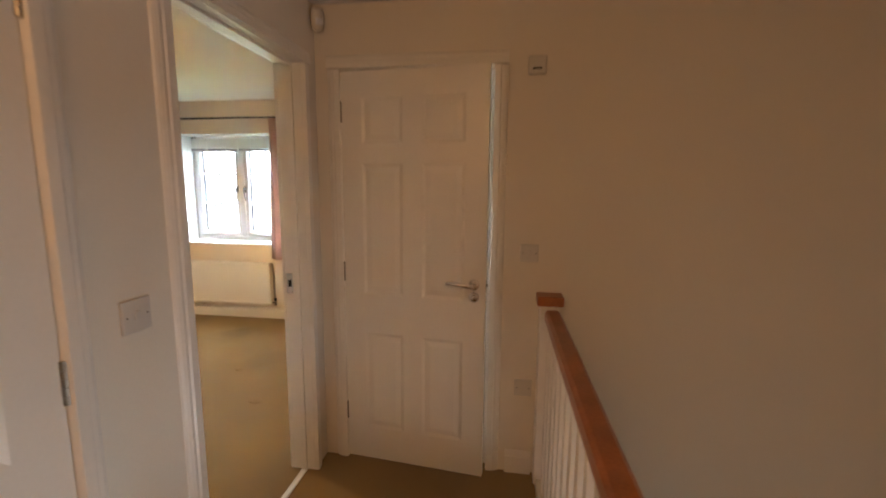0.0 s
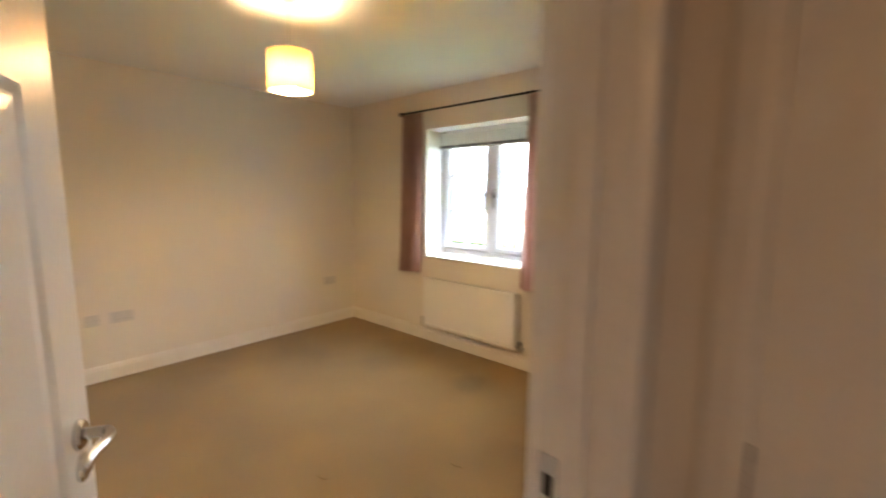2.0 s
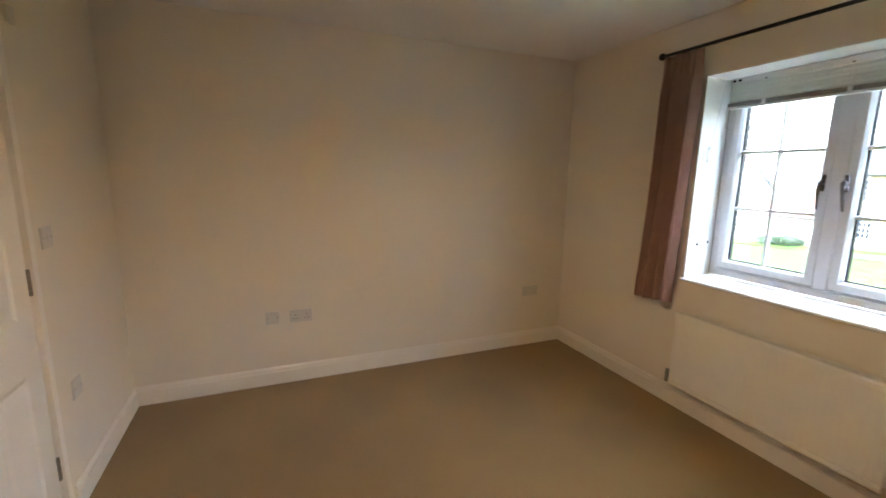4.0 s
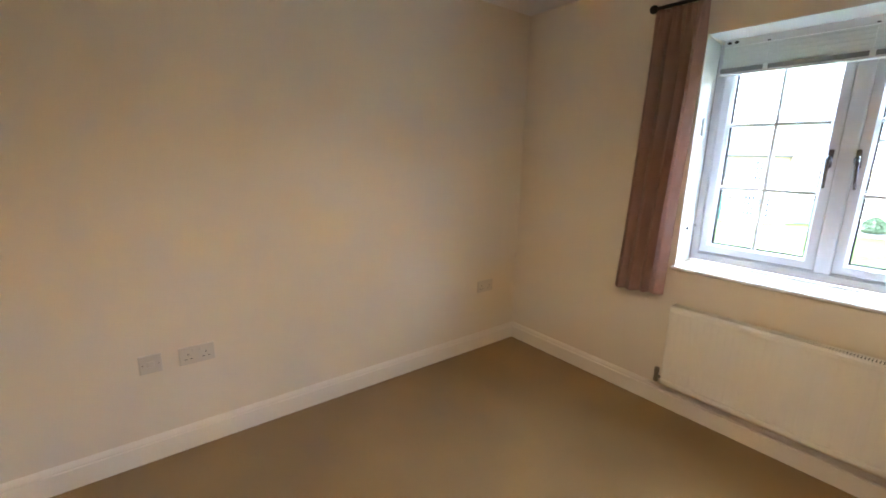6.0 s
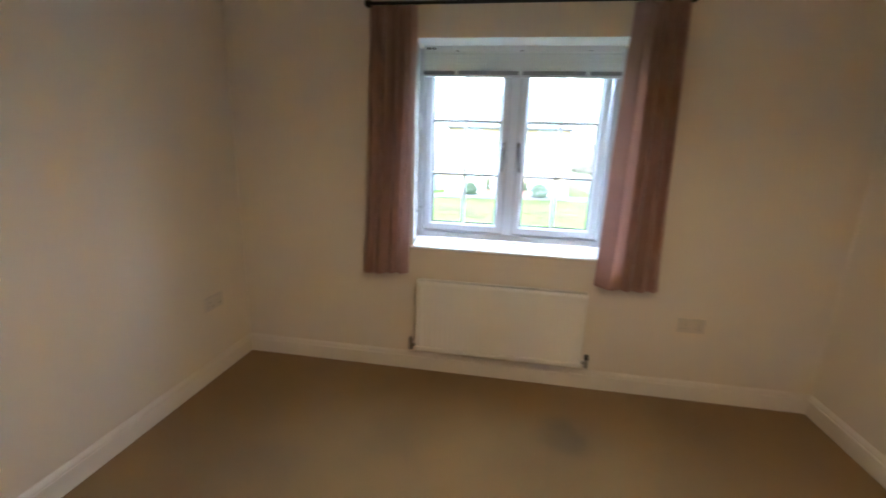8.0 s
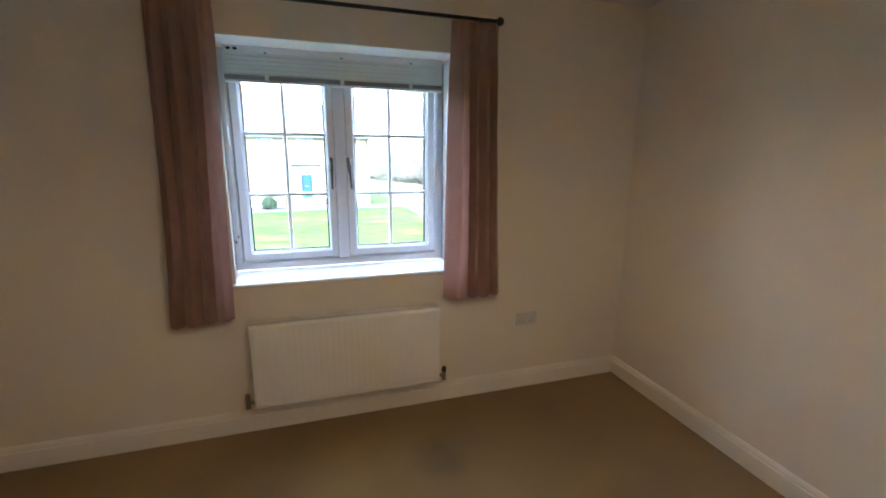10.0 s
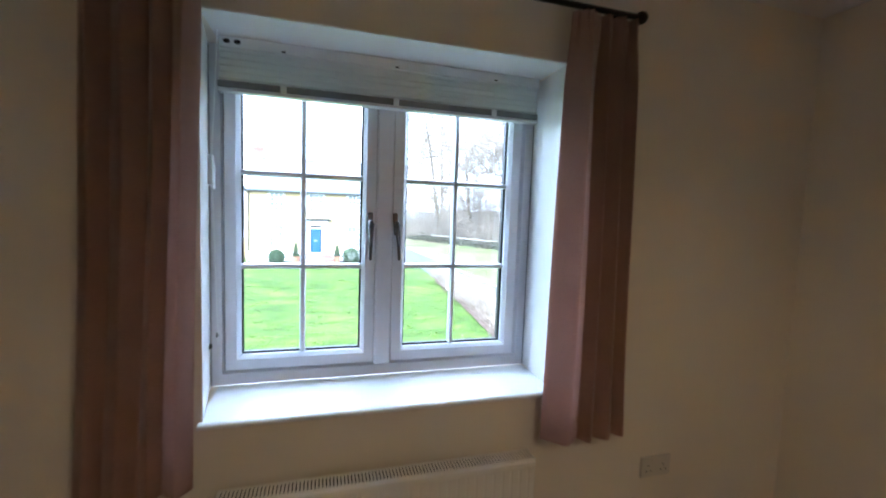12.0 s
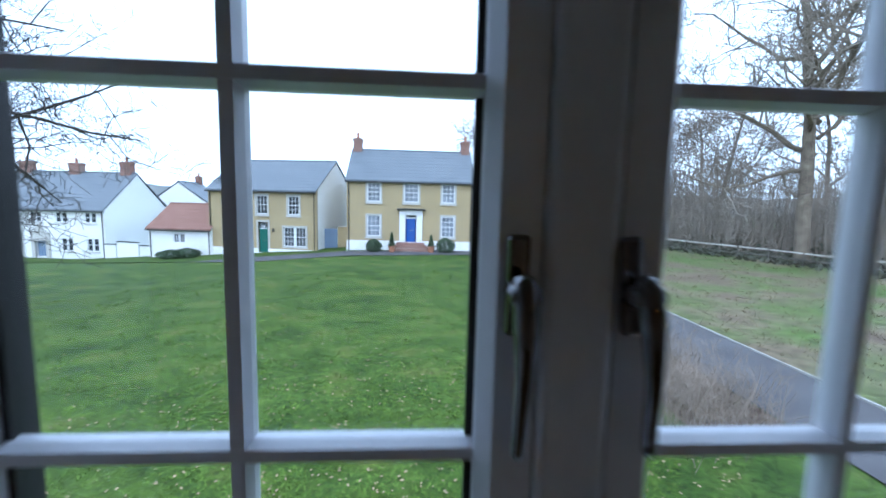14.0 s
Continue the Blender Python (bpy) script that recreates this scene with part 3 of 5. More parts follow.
# ---- blind ----
blind = thing("venetian_blind", (0, 0, 0), "pale grey venetian blind raised to the top of the window", "blind")
headrail = part("headrail", box(bmesh.new(), WX0 + .012, .183, 1.966, WX1 - .012, .225, 2.000, .003), BLIND, blind)
for x in (WX0 + .035, WX0 + .066):
    part("cord_hole", lathe(bmesh.new(), [(.007, 0), (.007, .0008), (0, .0009)], 14, Matrix.Translation((x, .1833, 1.985)) @ Matrix.Rotation(radians(90), 4, 'X') @ Matrix.Diagonal((1.5, 1, 1, 1))), GASKET_SHADOW, headrail)
for x in (1.36, 1.735, 2.11):
    part("ladder_hole", box(bmesh.new(), x - .006, .1822, 1.970, x + .006, .1832, 1.975), GASKET_SHADOW, headrail)
for k in range(5):
    # slats hang half closed, each overlapping the one below
    z = 1.958 - k * .0205
    ca, sa = math.cos(radians(24)), math.sin(radians(24))
    curve = [(-.0165, -.0075), (-.009, .0042), (0, .0088), (.009, .0042), (.0165, -.0075)]
    pr = [(u * ca - v * sa, -(u * sa + v * ca)) for u, v in curve] + [(u * ca - (v - .0006) * sa, -(u * sa + (v - .0006) * ca)) for u, v in curve[::-1]]
    part("slat", sweep(bmesh.new(), pr, (WX0 + .010 + .003 * (k % 2), .205, z), (WX1 - .012 - .002 * (k % 3), .205, z - .001 * (k % 2)), (0, 1, 0)), SLAT, blind)
rail = part("bottom_rail", box(bmesh.new(), WX0 + .006, .188, 1.844, WX1 - .010, .222, 1.866, .004), BLINDRAIL, blind, "dark grey bottom rail")
part("rail_lip", box(bmesh.new(), WX0 + .006, .186, 1.832, WX1 - .010, .224, 1.8435, .003), UPVC, rail)
for x in (1.36, 1.735, 2.11):
    part("ladder_clip", box(bmesh.new(), x - .010, .1845, 1.840, x + .010, .1885, 1.868, .0015), BLIND, rail)
    part("ladder_cord", cyl(bmesh.new(), (x, .187, 1.855), (x, .187, 1.97), .0012, seg=6), BLIND, blind)
cleat = thing("cord_cleat", (WX0 + .004, 0.075, 1.57), "white plastic cleat with wound blind cord", "cord cleat")
part("hook", box(bmesh.new(), 0, -.012, -.045, .014, .012, .045, .004), UPVC, cleat)
bm = bmesh.new()
for k in range(5):
    box(bm, .010, -.02 + .004 * k, -.032 - .006 * k, .016, -.015 + .007 * k, .035 - .004 * k, .002)
part("wound_cord", bm, BLIND, cleat)
part("cord", cyl(bmesh.new(), (.008, .005, .03), (.014, .075, .47), .0013, seg=6), BLIND, cleat)
part("cord", cyl(bmesh.new(), (.008, .010, -.03), (.008, .075, -.55), .0013, seg=6), BLIND, cleat)
for y, z in ((.075, 1.035), (.165, 1.045)):
    p = thing("wall_plug", (WX0 + .003, y, z), "small dark plug in the window lining", "plug", "plugs in the window lining")
    part("plug", lathe(bmesh.new(), [(.008, 0), (.008, .004), (.005, .007), (0, .007)], 12, Matrix.Rotation(radians(90), 4, 'Y')), GASKET_SHADOW, p)

# ---- curtain pole and curtains ----
pole = thing("curtain_pole", (0, 0, 0), "thin black metal curtain pole with ball finials", "curtain pole")
part("rod", cyl(bmesh.new(), (.925, -.088, 2.150), (2.508, -.088, 2.150), .0095, seg=16), BRONZE, pole, smooth=True)
for x in (.915, 2.518):
    part("finial", ball(bmesh.new(), (x, -.088, 2.150), .021, 20), BRONZE, pole, smooth=True)
for x in (1.00, 2.43):
    bm = cyl(bmesh.new(), (x, 0, 2.150), (x, -.088, 2.150), .006, seg=10)
    cyl(bm, (x, 0, 2.150), (x, -.008, 2.150), .02, seg=16)
    part("bracket", bm, BRONZE, pole)


def smooth01(k):
    k = min(1, max(0, k))
    return k * k * (3 - 2 * k)


def curtain(x0, x1, bx0, bx1, widths, seed, label, ztop=2.139, zbot=.670):
    """A lined drape: pencil pleats under the heading tape that run down into round, uneven folds."""
    rnd = random.Random(seed)
    e = thing("curtain", (0, 0, 0), label, "curtain", "curtains at the bedroom window")
    folds = len(widths)
    total = sum(widths)
    marks = [sum(widths[:k]) / total for k in range(folds + 1)]
    amp = [rnd.uniform(.85, 1.15) * (w * folds / total) ** .5 for w in widths]
    lean = [rnd.uniform(-.5, .5) for _ in widths]
    nu, nv = 24 * folds, 64
    bm = bmesh.new()
    rows = []
    for j in range(nv + 1):
        v = j / nv
        a0 = x0 + (bx0 - x0) * v ** 1.3
        a1 = x1 + (bx1 - x1) * v ** 1.3
        op = smooth01(v / .16)
        row = []
        for i in range(nu + 1):
            u = i / nu
            k = min(folds - 1, max(q for q in range(folds) if u >= marks[q] - 1e-9))
            f = (u - marks[k]) / (marks[k + 1] - marks[k])
            beside = amp[min(k + 1, folds - 1)] if f > .5 else amp[max(k - 1, 0)]
            here = amp[k] + .5 * (beside - amp[k]) * smooth01(abs(2 * f - 1))
            ph = 2 * math.pi * (f + .13 * lean[k] * math.sin(2.6 * v + k) * math.sin(math.pi * f))
            depth = (.013 + .015 * op) * (1 - .30 * v) * here
            y = -.088 - depth * -math.cos(ph) - .0022 * op * math.sin(2 * ph + 1.5 * v + seed)
            y += .0045 * (1 - op) * math.sin(2 * math.pi * u * folds * 3)
            y += .006 * v * math.sin(3 * u + seed) - .010 * v
            x = a0 + (a1 - a0) * u - (.12 * depth) * math.sin(2 * ph) * op + .004 * math.sin(5 * v + 4 * u + seed) * op
            z = ztop + (zbot - ztop) * v + .006 * v * math.sin(4.2 * u + seed)
            row.append(bm.verts.new((x, min(y, -.028), z)))
        rows.append(row)
    for a, b in zip(rows, rows[1:]):
        for i in range(nu):
            bm.faces.new((a[i], a[i + 1], b[i + 1], b[i]))
    bmesh.ops.solidify(bm, geom=bm.faces[:], thickness=.004)
    part("drape", bm, CURTAIN, e, smooth=True)
    return e


curtain(.922, 1.180, .868, 1.146, (1.0, 1.3, .8, 1.1), 4, "dusty pink lined curtain drawn back beside the window")
curtain(2.262, 2.518, 2.226, 2.574, (2.0, .8, 1.1, .8), 9, "dusty pink lined curtain gathered beside the window", zbot=.684)

# ---- radiator ----
rad = thing("radiator", (0, 0, 0), "white convector radiator under the window", "radiator")
RX0, RX1, RZ0, RZ1, RY = 1.200, 2.208, 0.178, 0.632, -.098
bm = bmesh.new()
n = 30
pitch = (RX1 - RX0 - .05) / n
prof = [(RX0 + .006, RY + .006)]
for k in range(n):
    a = RX0 + .025 + k * pitch
    prof += [(a, RY), (a + pitch * .62, RY), (a + pitch * .72, RY + .0013), (a + pitch * .90, RY + .0013)]
prof += [(RX1 - .025, RY), (RX1 - .006, RY + .006), (RX1 - .006, RY + .012), (RX0 + .006, RY + .012)]
vs0 = [bm.verts.new((x, y, RZ0 + .03)) for x, y in prof]
vs1 = [bm.verts.new((x, y, RZ1 - .03)) for x, y in prof]
for k in range(len(prof)):
    q = (k + 1) % len(prof)
    bm.faces.new((vs0[k], vs0[q], vs1[q], vs1[k]))
part("front_panel", bm, RADPAINT, rad)
for z0, z1 in ((RZ0, RZ0 + .030), (RZ1 - .030, RZ1 - .004)):
    part("seam", box(bmesh.new(), RX0 + .004, RY - .002, z0, RX1 - .004, RY + .014, z1, .005), RADPAINT, rad)
part("rear_panel", box(bmesh.new(), RX0 + .006, -.040, RZ0, RX1 - .006, -.030, RZ1 - .006, .003), RADPAINT, rad)
for x in (RX0, RX1 - .003):
    part("side_panel", box(bmesh.new(), x, RY + .010, RZ0 + .02, x + .003, -.030, RZ1 - .002, .001), RADPAINT, rad)
# dark sheet under the top slats stands in for the shade inside the radiator
grille = part("grille_shadow_sheet", box(bmesh.new(), RX0 + .003, RY + .012, RZ1 - .008, RX1 - .003, -.028, RZ1 - .004), DARK, rad)
bm = bmesh.new()
for k in range(92):
    x = RX0 + .006 + k * (RX1 - RX0 - .012) / 91
    box(bm, x - .0036, RY + .012, RZ1 - .006, x + .0036, -.030, RZ1)
box(bm, RX0, RY + .006, RZ1 - .006, RX1, RY + .013, RZ1 + .001)
box(bm, RX0, -.034, RZ1 - .006, RX1, -.028, RZ1 + .001)
part("grille_slats", bm, RADPAINT, grille)
for x, s in ((RX0, -1), (RX1, 1)):
    vx = x + s * .035
    v = part("valve", cyl(bmesh.new(), (x, -.06, .195), (vx, -.06, .195), .009, seg=12), STEEL, rad, "brass and chrome radiator valve")
    part("valve_body", cyl(bmesh.new(), (vx, -.06, .165), (vx, -.06, .225), .013, .011, 12), STEEL, v)
    part("cap", cyl(bmesh.new(), (vx, -.060, .218), (vx, -.060, .245), .014, .012, 12), DARK if s > 0 else STEEL, v)
    part("pipe", cyl(bmesh.new(), (vx, -.06, .172), (vx, 0, .172), .0075, seg=12), RADPAINT, v)
for x in (1.36, 2.05):
    part("wall_bracket", box(bmesh.new(), x - .015, -.031, .22, x + .015, 0, .58), RADPAINT, rad)

# ---- electrical fittings ----
def fitting(name, m, w, label, category, kind="socket", group=""):
    """A moulded faceplate in the plane y=0 that faces -y."""
    e = thing(name, m, label, category, group)
    h = .043
    part("faceplate", box(bmesh.new(), -w / 2, -.009, -h, w / 2, 0, h, .003), PLATE, e)
    if kind == "double":
        for c in (-.036, .036):
            bm = bmesh.new()
            for px, pz, a, b in ((0, .010, .0035, .008), (-.011, -.012, .008, .0035), (.011, -.012, .008, .0035)):
                box(bm, c + px - a / 2, -.0098, pz - b / 2 - .005, c + px + a / 2, -.0085, pz + b / 2 - .005)
            part("pin_holes", bm, DARK, e)
            part("rocker", box(bmesh.new(), c * .40 - .006, -.012, .018, c * .40 + .006, -.008, .034, .002), PLATE, e)
    elif kind == "switch":
        part("rocker", box(bmesh.new(), -.009, -.0125, -.014, .009, -.008, .014, .003), PLATE, e)
    elif kind == "blank":
        part("cover", box(bmesh.new(), -.013, -.0105, -.013, .013, -.008, .013, .002), PLATE, e)
    if kind != "plain":
        for c in (-1, 1):
            part("screw", cyl(bmesh.new(), (c * (.030 if w < .1 else .060), -.0085, 0), (c * (.030 if w < .1 else .060), -.0100, 0), .003, seg=10), STEEL if kind != "double" else PLATE, e)
    return e


def on(x, y, z, turn):
    return Matrix.Translation((x, y, z)) @ Matrix.Rotation(radians(turn), 4, 'Z')


# turn 90: plate on a wall whose face looks to +x; 0: looks to -y; 180: looks to +y
fitting("double_socket", on(0, -2.170, .469, 90), .146, "white double power socket low on the wall", "socket", "double")
fitting("blank_plate", on(0, -2.351, .470, 90), .086, "white single outlet plate beside the double socket", "outlet plate", "blank")
fitting("double_socket", on(0, -.322, .473, 90), .146, "white double power socket near the corner", "socket", "double")
fitting("double_socket", on(2.807, 0, .470, 0), .146, "white double power socket beside the radiator", "socket", "double")
fitting("light_switch", on(.813, BW, 1.165, 180), .086, "white light switch beside the back door", "light switch", "switch")
fitting("blank_plate", on(.743, BW, .496, 180), .086, "white outlet plate low beside the back door", "outlet plate", "blank")
fitting("light_switch", on(DW1, -3.316, 1.118, 90), .086, "white light switch beside the bedroom doorway", "light switch", "switch")
fitting("wall_plate", on(4.807, FW, 1.142, 0), .086, "white square light switch above the handrail", "light switch", "switch")
fitting("outlet_plate", on(4.800, FW, .462, 0), .086, "white square outlet low on the landing wall", "outlet plate", "blank")
th = thing("thermostat", on(4.811, FW, 1.995, 0), "small square white wall sensor", "wall sensor")
part("case", box(bmesh.new(), -.040, -.022, -.040, .040, 0, .040, .006), PLATE, th)
part("slot", box(bmesh.new(), -.020, -.0235, -.020, .020, -.0215, -.012), DARK, th)
th2 = thing("door_contact", on(.848, BW, 1.965, 180), "small white box high beside the back door", "wall sensor")
part("case", box(bmesh.new(), -.022, -.016, -.030, .022, 0, .030, .004), PLATE, th2)
pir = thing("alarm_sensor", Matrix.Translation((DW1 + .034, FW - .034, 2.17)) @ Matrix.Rotation(radians(45), 4, 'Z'), "white alarm sensor high in the landing corner", "alarm sensor")
bm = bmesh.new()
lathe(bm, [(.012, 0), (.026, .010), (.030, .030), (.030, .085), (.026, .098), (.012, .100)], 20, Matrix.Diagonal((1.0, .85, 1.0, 1)))
part("case", bm, PLATE, pir, smooth=True)
part("lens", box(bmesh.new(), -.018, -.030, .020, .018, -.020, .052, .004), UPVC, pir)

# ---- pendant lamp ----
lamp = thing("pendant_lamp", (1.976, -1.795, 0), "cream fabric drum pendant lamp, switched on", "pendant lamp")
part("ceiling_rose", lathe(bmesh.new(), [(.010, H - .040), (.022, H - .036), (.045, H - .016), (.048, H)], 24), PLATE, lamp, smooth=True)
part("flex", cyl(bmesh.new(), (0, 0, 2.055), (0, 0, H - .036), .0035, seg=8), PLATE, lamp)
part("lampholder", lathe(bmesh.new(), [(.006, 2.075), (.017, 2.066), (.019, 2.035), (.015, 2.022), (0, 2.02)], 16), PLATE, lamp)
bm = bmesh.new()
bmesh.ops.create_cone(bm, cap_ends=False, segments=64, radius1=.101, radius2=.101, depth=.178, matrix=Matrix.Translation((0, 0, 1.987)))
bmesh.ops.solidify(bm, geom=bm.faces[:], thickness=.0012)
shade = part("shade", bm, SHADE, lamp, "cream fabric drum shade", smooth=True)
for z in (1.8985, 2.0755):
    bm = bmesh.new()
    ring = [Vector((.0995 * math.cos(2 * math.pi * k / 48), .0995 * math.sin(2 * math.pi * k / 48), z)) for k in range(48)]
    for a, b in zip(ring, ring[1:] + ring[:1]):
        cyl(bm, a, b, .0016, seg=6)
    part("wire_ring", bm, PLATE, shade)
for k in range(3):
    a = 2 * math.pi * k / 3
    part("wire_spoke", cyl(bmesh.new(), (.018 * math.cos(a), .018 * math.sin(a), 2.06), (.099 * math.cos(a), .099 * math.sin(a), 2.073), .0013, seg=6), PLATE, shade)
part("bulb", lathe(bmesh.new(), [(0, 1.908), (.014, 1.912), (.025, 1.930), (.027, 1.946), (.020, 1.972), (.013, 1.998), (.013, 2.020)], 16), BULB, lamp, smooth=True).visible_shadow = False

# ---- balustrade ----
bal = thing("balustrade", (0, 0, 0), "white spindle balustrade with stained wooden handrail", "balustrade")
bm = sweep(bmesh.new(), [(-.034, -.028), (.034, -.028), (.037, -.010), (.034, .012), (.022, .022), (-.022, .022), (-.034, .012), (-.037, -.010)], (4.918, FW - .088, .868), (4.918, -4.30, .868), (1, 0, 0))
part("handrail", bm, OAK, bal, "reddish stained wooden handrail")
part("base_rail", box(bmesh.new(), 4.872, -4.30, .0, 4.942, FW - .086, .030, .004), GLOSS, bal)
part("apron", box(bmesh.new(), 4.871, -5.60, -.240, 4.89, FW, -.002, .002), GLOSS, bal)
nw = part("newel_post", box(bmesh.new(), 4.862, FW - .088, -.2, 4.952, FW, .908, .003), GLOSS, bal)
part("newel_cap", box(bmesh.new(), 4.846, FW - .102, .908, 4.968, FW, .955, .008), OAK, nw, "reddish stained newel cap")
nw = part("newel_post", box(bmesh.new(), 4.862, -4.39, -.2, 4.952, -4.30, .908, .003), GLOSS, bal)
part("newel_cap", box(bmesh.new(), 4.846, -4.406, .908, 4.968, -4.284, .955, .008), OAK, nw)
y = FW - .17
while y > -4.25:
    part("spindle", box(bmesh.new(), 4.891, y - .016, .030, 4.923, y + .016, .841, .003), GLOSS, bal)
    y -= .112

# ---- furniture dents in the carpet ----
for x, y, r in ((3.045, -1.752, .030), (2.178, -1.818, .028), (2.62, -1.30, .022)):
    d = thing("carpet_tuft", (x, y, 0), "small raised pale tuft where furniture stood on the carpet", "carpet mark", "carpet marks")
    part("tuft", lathe(bmesh.new(), [(r, 0.0), (r * .92, .004), (r * .70, .006), (r * .45, .002), (.004, .001)], 14, Matrix.Diagonal((1.5, .8, 1, 1))), CARPET, d, smooth=True)

# ================= outside =================
def ramp_material(name, stops, scale, rough=0.9, detail=6, fine_scale=60, fine=0.25, bump=0.4, dist=0.02):
    m = bpy.data.materials.new(name)
    m.use_nodes = True
    nt = m.node_tree
    b = nt.nodes["Principled BSDF"]
    b.inputs["Roughness"].default_value = rough
    b.inputs["Specular IOR Level"].default_value = 0.2
    tc = nt.nodes.new("ShaderNodeTexCoord")
    n1 = nt.nodes.new("ShaderNodeTexNoise")
    n1.inputs["Scale"].default_value, n1.inputs["Detail"].default_value = scale, detail
    n2 = nt.nodes.new("ShaderNodeTexNoise")
    n2.inputs["Scale"].default_value, n2.inputs["Detail"].default_value = fine_scale, 4
    nt.links.new(tc.outputs["Object"], n1.inputs["Vector"])
    nt.links.new(tc.outputs["Object"], n2.inputs["Vector"])
    cr = nt.nodes.new("ShaderNodeValToRGB")
    while len(cr.color_ramp.elements) < len(stops):
        cr.color_ramp.elements.new(0.5)
    for e, (p, c) in zip(cr.color_ramp.elements, stops):
        e.position, e.color = p, (*c, 1)
    nt.links.new(n1.outputs[0], cr.inputs[0])
    mr = nt.nodes.new("ShaderNodeMapRange")
    mr.inputs[1].default_value, mr.inputs[2].default_value = 0.3, 0.7
    mr.inputs[3].default_value, mr.inputs[4].default_value = 1 - fine, 1 + fine
    nt.links.new(n2.outputs[0], mr.inputs[0])
    vm = nt.nodes.new("ShaderNodeVectorMath")
    vm.operation = 'SCALE'
    nt.links.new(cr.outputs[0], vm.inputs[0])
    nt.links.new(mr.outputs[0], vm.inputs["Scale"])
    nt.links.new(vm.outputs[0], b.inputs["Base Color"])
    bp = nt.nodes.new("ShaderNodeBump")
    bp.inputs["Strength"].default_value, bp.inputs["Distance"].default_value = bump, dist
    nt.links.new(n2.outputs[0], bp.inputs["Height"])
    nt.links.new(bp.outputs[0], b.inputs["Normal"])
    return m


def brick_material(name, c1, c2, mortar, scale):
    m = bpy.data.materials.new(name)
    m.use_nodes = True
    nt = m.node_tree
    b = nt.nodes["Principled BSDF"]
    b.inputs["Roughness"].default_value = 0.9
    tc = nt.nodes.new("ShaderNodeTexCoord")
    mp = nt.nodes.new("ShaderNodeMapping")
    mp.inputs["Rotation"].default_value = (radians(90), 0, 0)
    br = nt.nodes.new("ShaderNodeTexBrick")
    br.inputs["Color1"].default_value = (*c1, 1)
    br.inputs["Color2"].default_value = (*c2, 1)
    br.inputs["Mortar"].default_value = (*mortar, 1)
    br.inputs["Scale"].default_value = scale
    br.inputs["Mortar Size"].default_value = 0.012
    br.inputs["Brick Width"].default_value, br.inputs["Row Height"].default_value = 0.225, 0.075
    n = nt.nodes.new("ShaderNodeTexNoise")
    n.inputs["Scale"].default_value = 0.8
    mr = nt.nodes.new("ShaderNodeMapRange")
    mr.inputs[3].default_value, mr.inputs[4].default_value = 0.82, 1.18
    vm = nt.nodes.new("ShaderNodeVectorMath")
    vm.operation = 'SCALE'
    nt.links.new(tc.outputs["Object"], mp.inputs[0])
    nt.links.new(mp.outputs[0], br.inputs["Vector"])
    nt.links.new(tc.outputs["Object"], n.inputs["Vector"])
    nt.links.new(n.outputs[0], mr.inputs[0])
    nt.links.new(br.outputs[0], vm.inputs[0])
    nt.links.new(mr.outputs[0], vm.inputs["Scale"])
    nt.links.new(vm.outputs[0], b.inputs["Base Color"])
    return m


LAWN = ramp_material("lawn_turf", [(0.28, (0.022, 0.046, 0.007)), (0.42, (0.041, 0.076, 0.011)), (0.56, (0.061, 0.101, 0.015)), (0.66, (0.090, 0.115, 0.022)), (0.80, (0.130, 0.120, 0.034))], 0.9, detail=12, fine_scale=9, fine=0.45, bump=0.6, dist=0.05)
GRASS = material("grass_blade", (0.092, 0.146, 0.024), 0.8, vary=0.35, scale=1.5, spec=0.08, island=0.45)
VERGE = ramp_material("rough_verge", [(0.30, (0.115, 0.078, 0.056)), (0.43, (0.150, 0.122, 0.076)), (0.53, (0.120, 0.128, 0.055)), (0.66, (0.085, 0.128, 0.032))], 0.28, detail=10, fine_scale=3.5, fine=0.4, bump=0.8, dist=0.05)
SOIL = ramp_material("bark_mulch_soil", [(0.3, (0.055, 0.036, 0.025)), (0.55, (0.10, 0.070, 0.05)), (0.75, (0.17, 0.125, 0.095))], 2.5, fine_scale=25, fine=0.5, bump=0.9, dist=0.03)
ASPHALT = ramp_material("asphalt", [(0.3, (0.080, 0.077, 0.080)), (0.7, (0.112, 0.108, 0.111))], 0.8, fine_scale=40, fine=0.15, bump=0.3, dist=0.005)
EDGING = material("concrete_edging", (0.36, 0.35, 0.32), 0.85, vary=0.15, scale=2)
DRYGRASS = material("dry_grass_blade", (0.195, 0.175, 0.095), 0.85, vary=0.4, scale=0.5, spec=0.1)
LITTER = material("dead_leaf", (0.30, 0.22, 0.12), 0.8, vary=0.4, scale=3)
BRICK = brick_material("buff_brick", (0.41, 0.31, 0.150), (0.36, 0.265, 0.125), (0.39, 0.33, 0.225), 1.0)
REDBRICK = brick_material("red_brick", (0.25, 0.105, 0.075), (0.20, 0.085, 0.062), (0.30, 0.24, 0.20), 1.0)
RENDERW = material("white_render", (0.80, 0.80, 0.79), 0.9, vary=0.05, scale=0.6, fine=0.04, fine_scale=20, bump=0.2)
STONE = material("pale_stone_trim", (0.48, 0.465, 0.43), 0.85, vary=0.07, scale=1.5)
SLATE = ramp_material("slate_roof", [(0.3, (0.125, 0.142, 0.160)), (0.7, (0.178, 0.196, 0.214))], 1.2, rough=0.6, fine_scale=12, fine=0.15, bump=0.3)
CLAY = ramp_material("clay_tile_roof", [(0.3, (0.20, 0.105, 0.078)), (0.7, (0.28, 0.16, 0.125))], 2.0, fine_scale=10, fine=0.2)
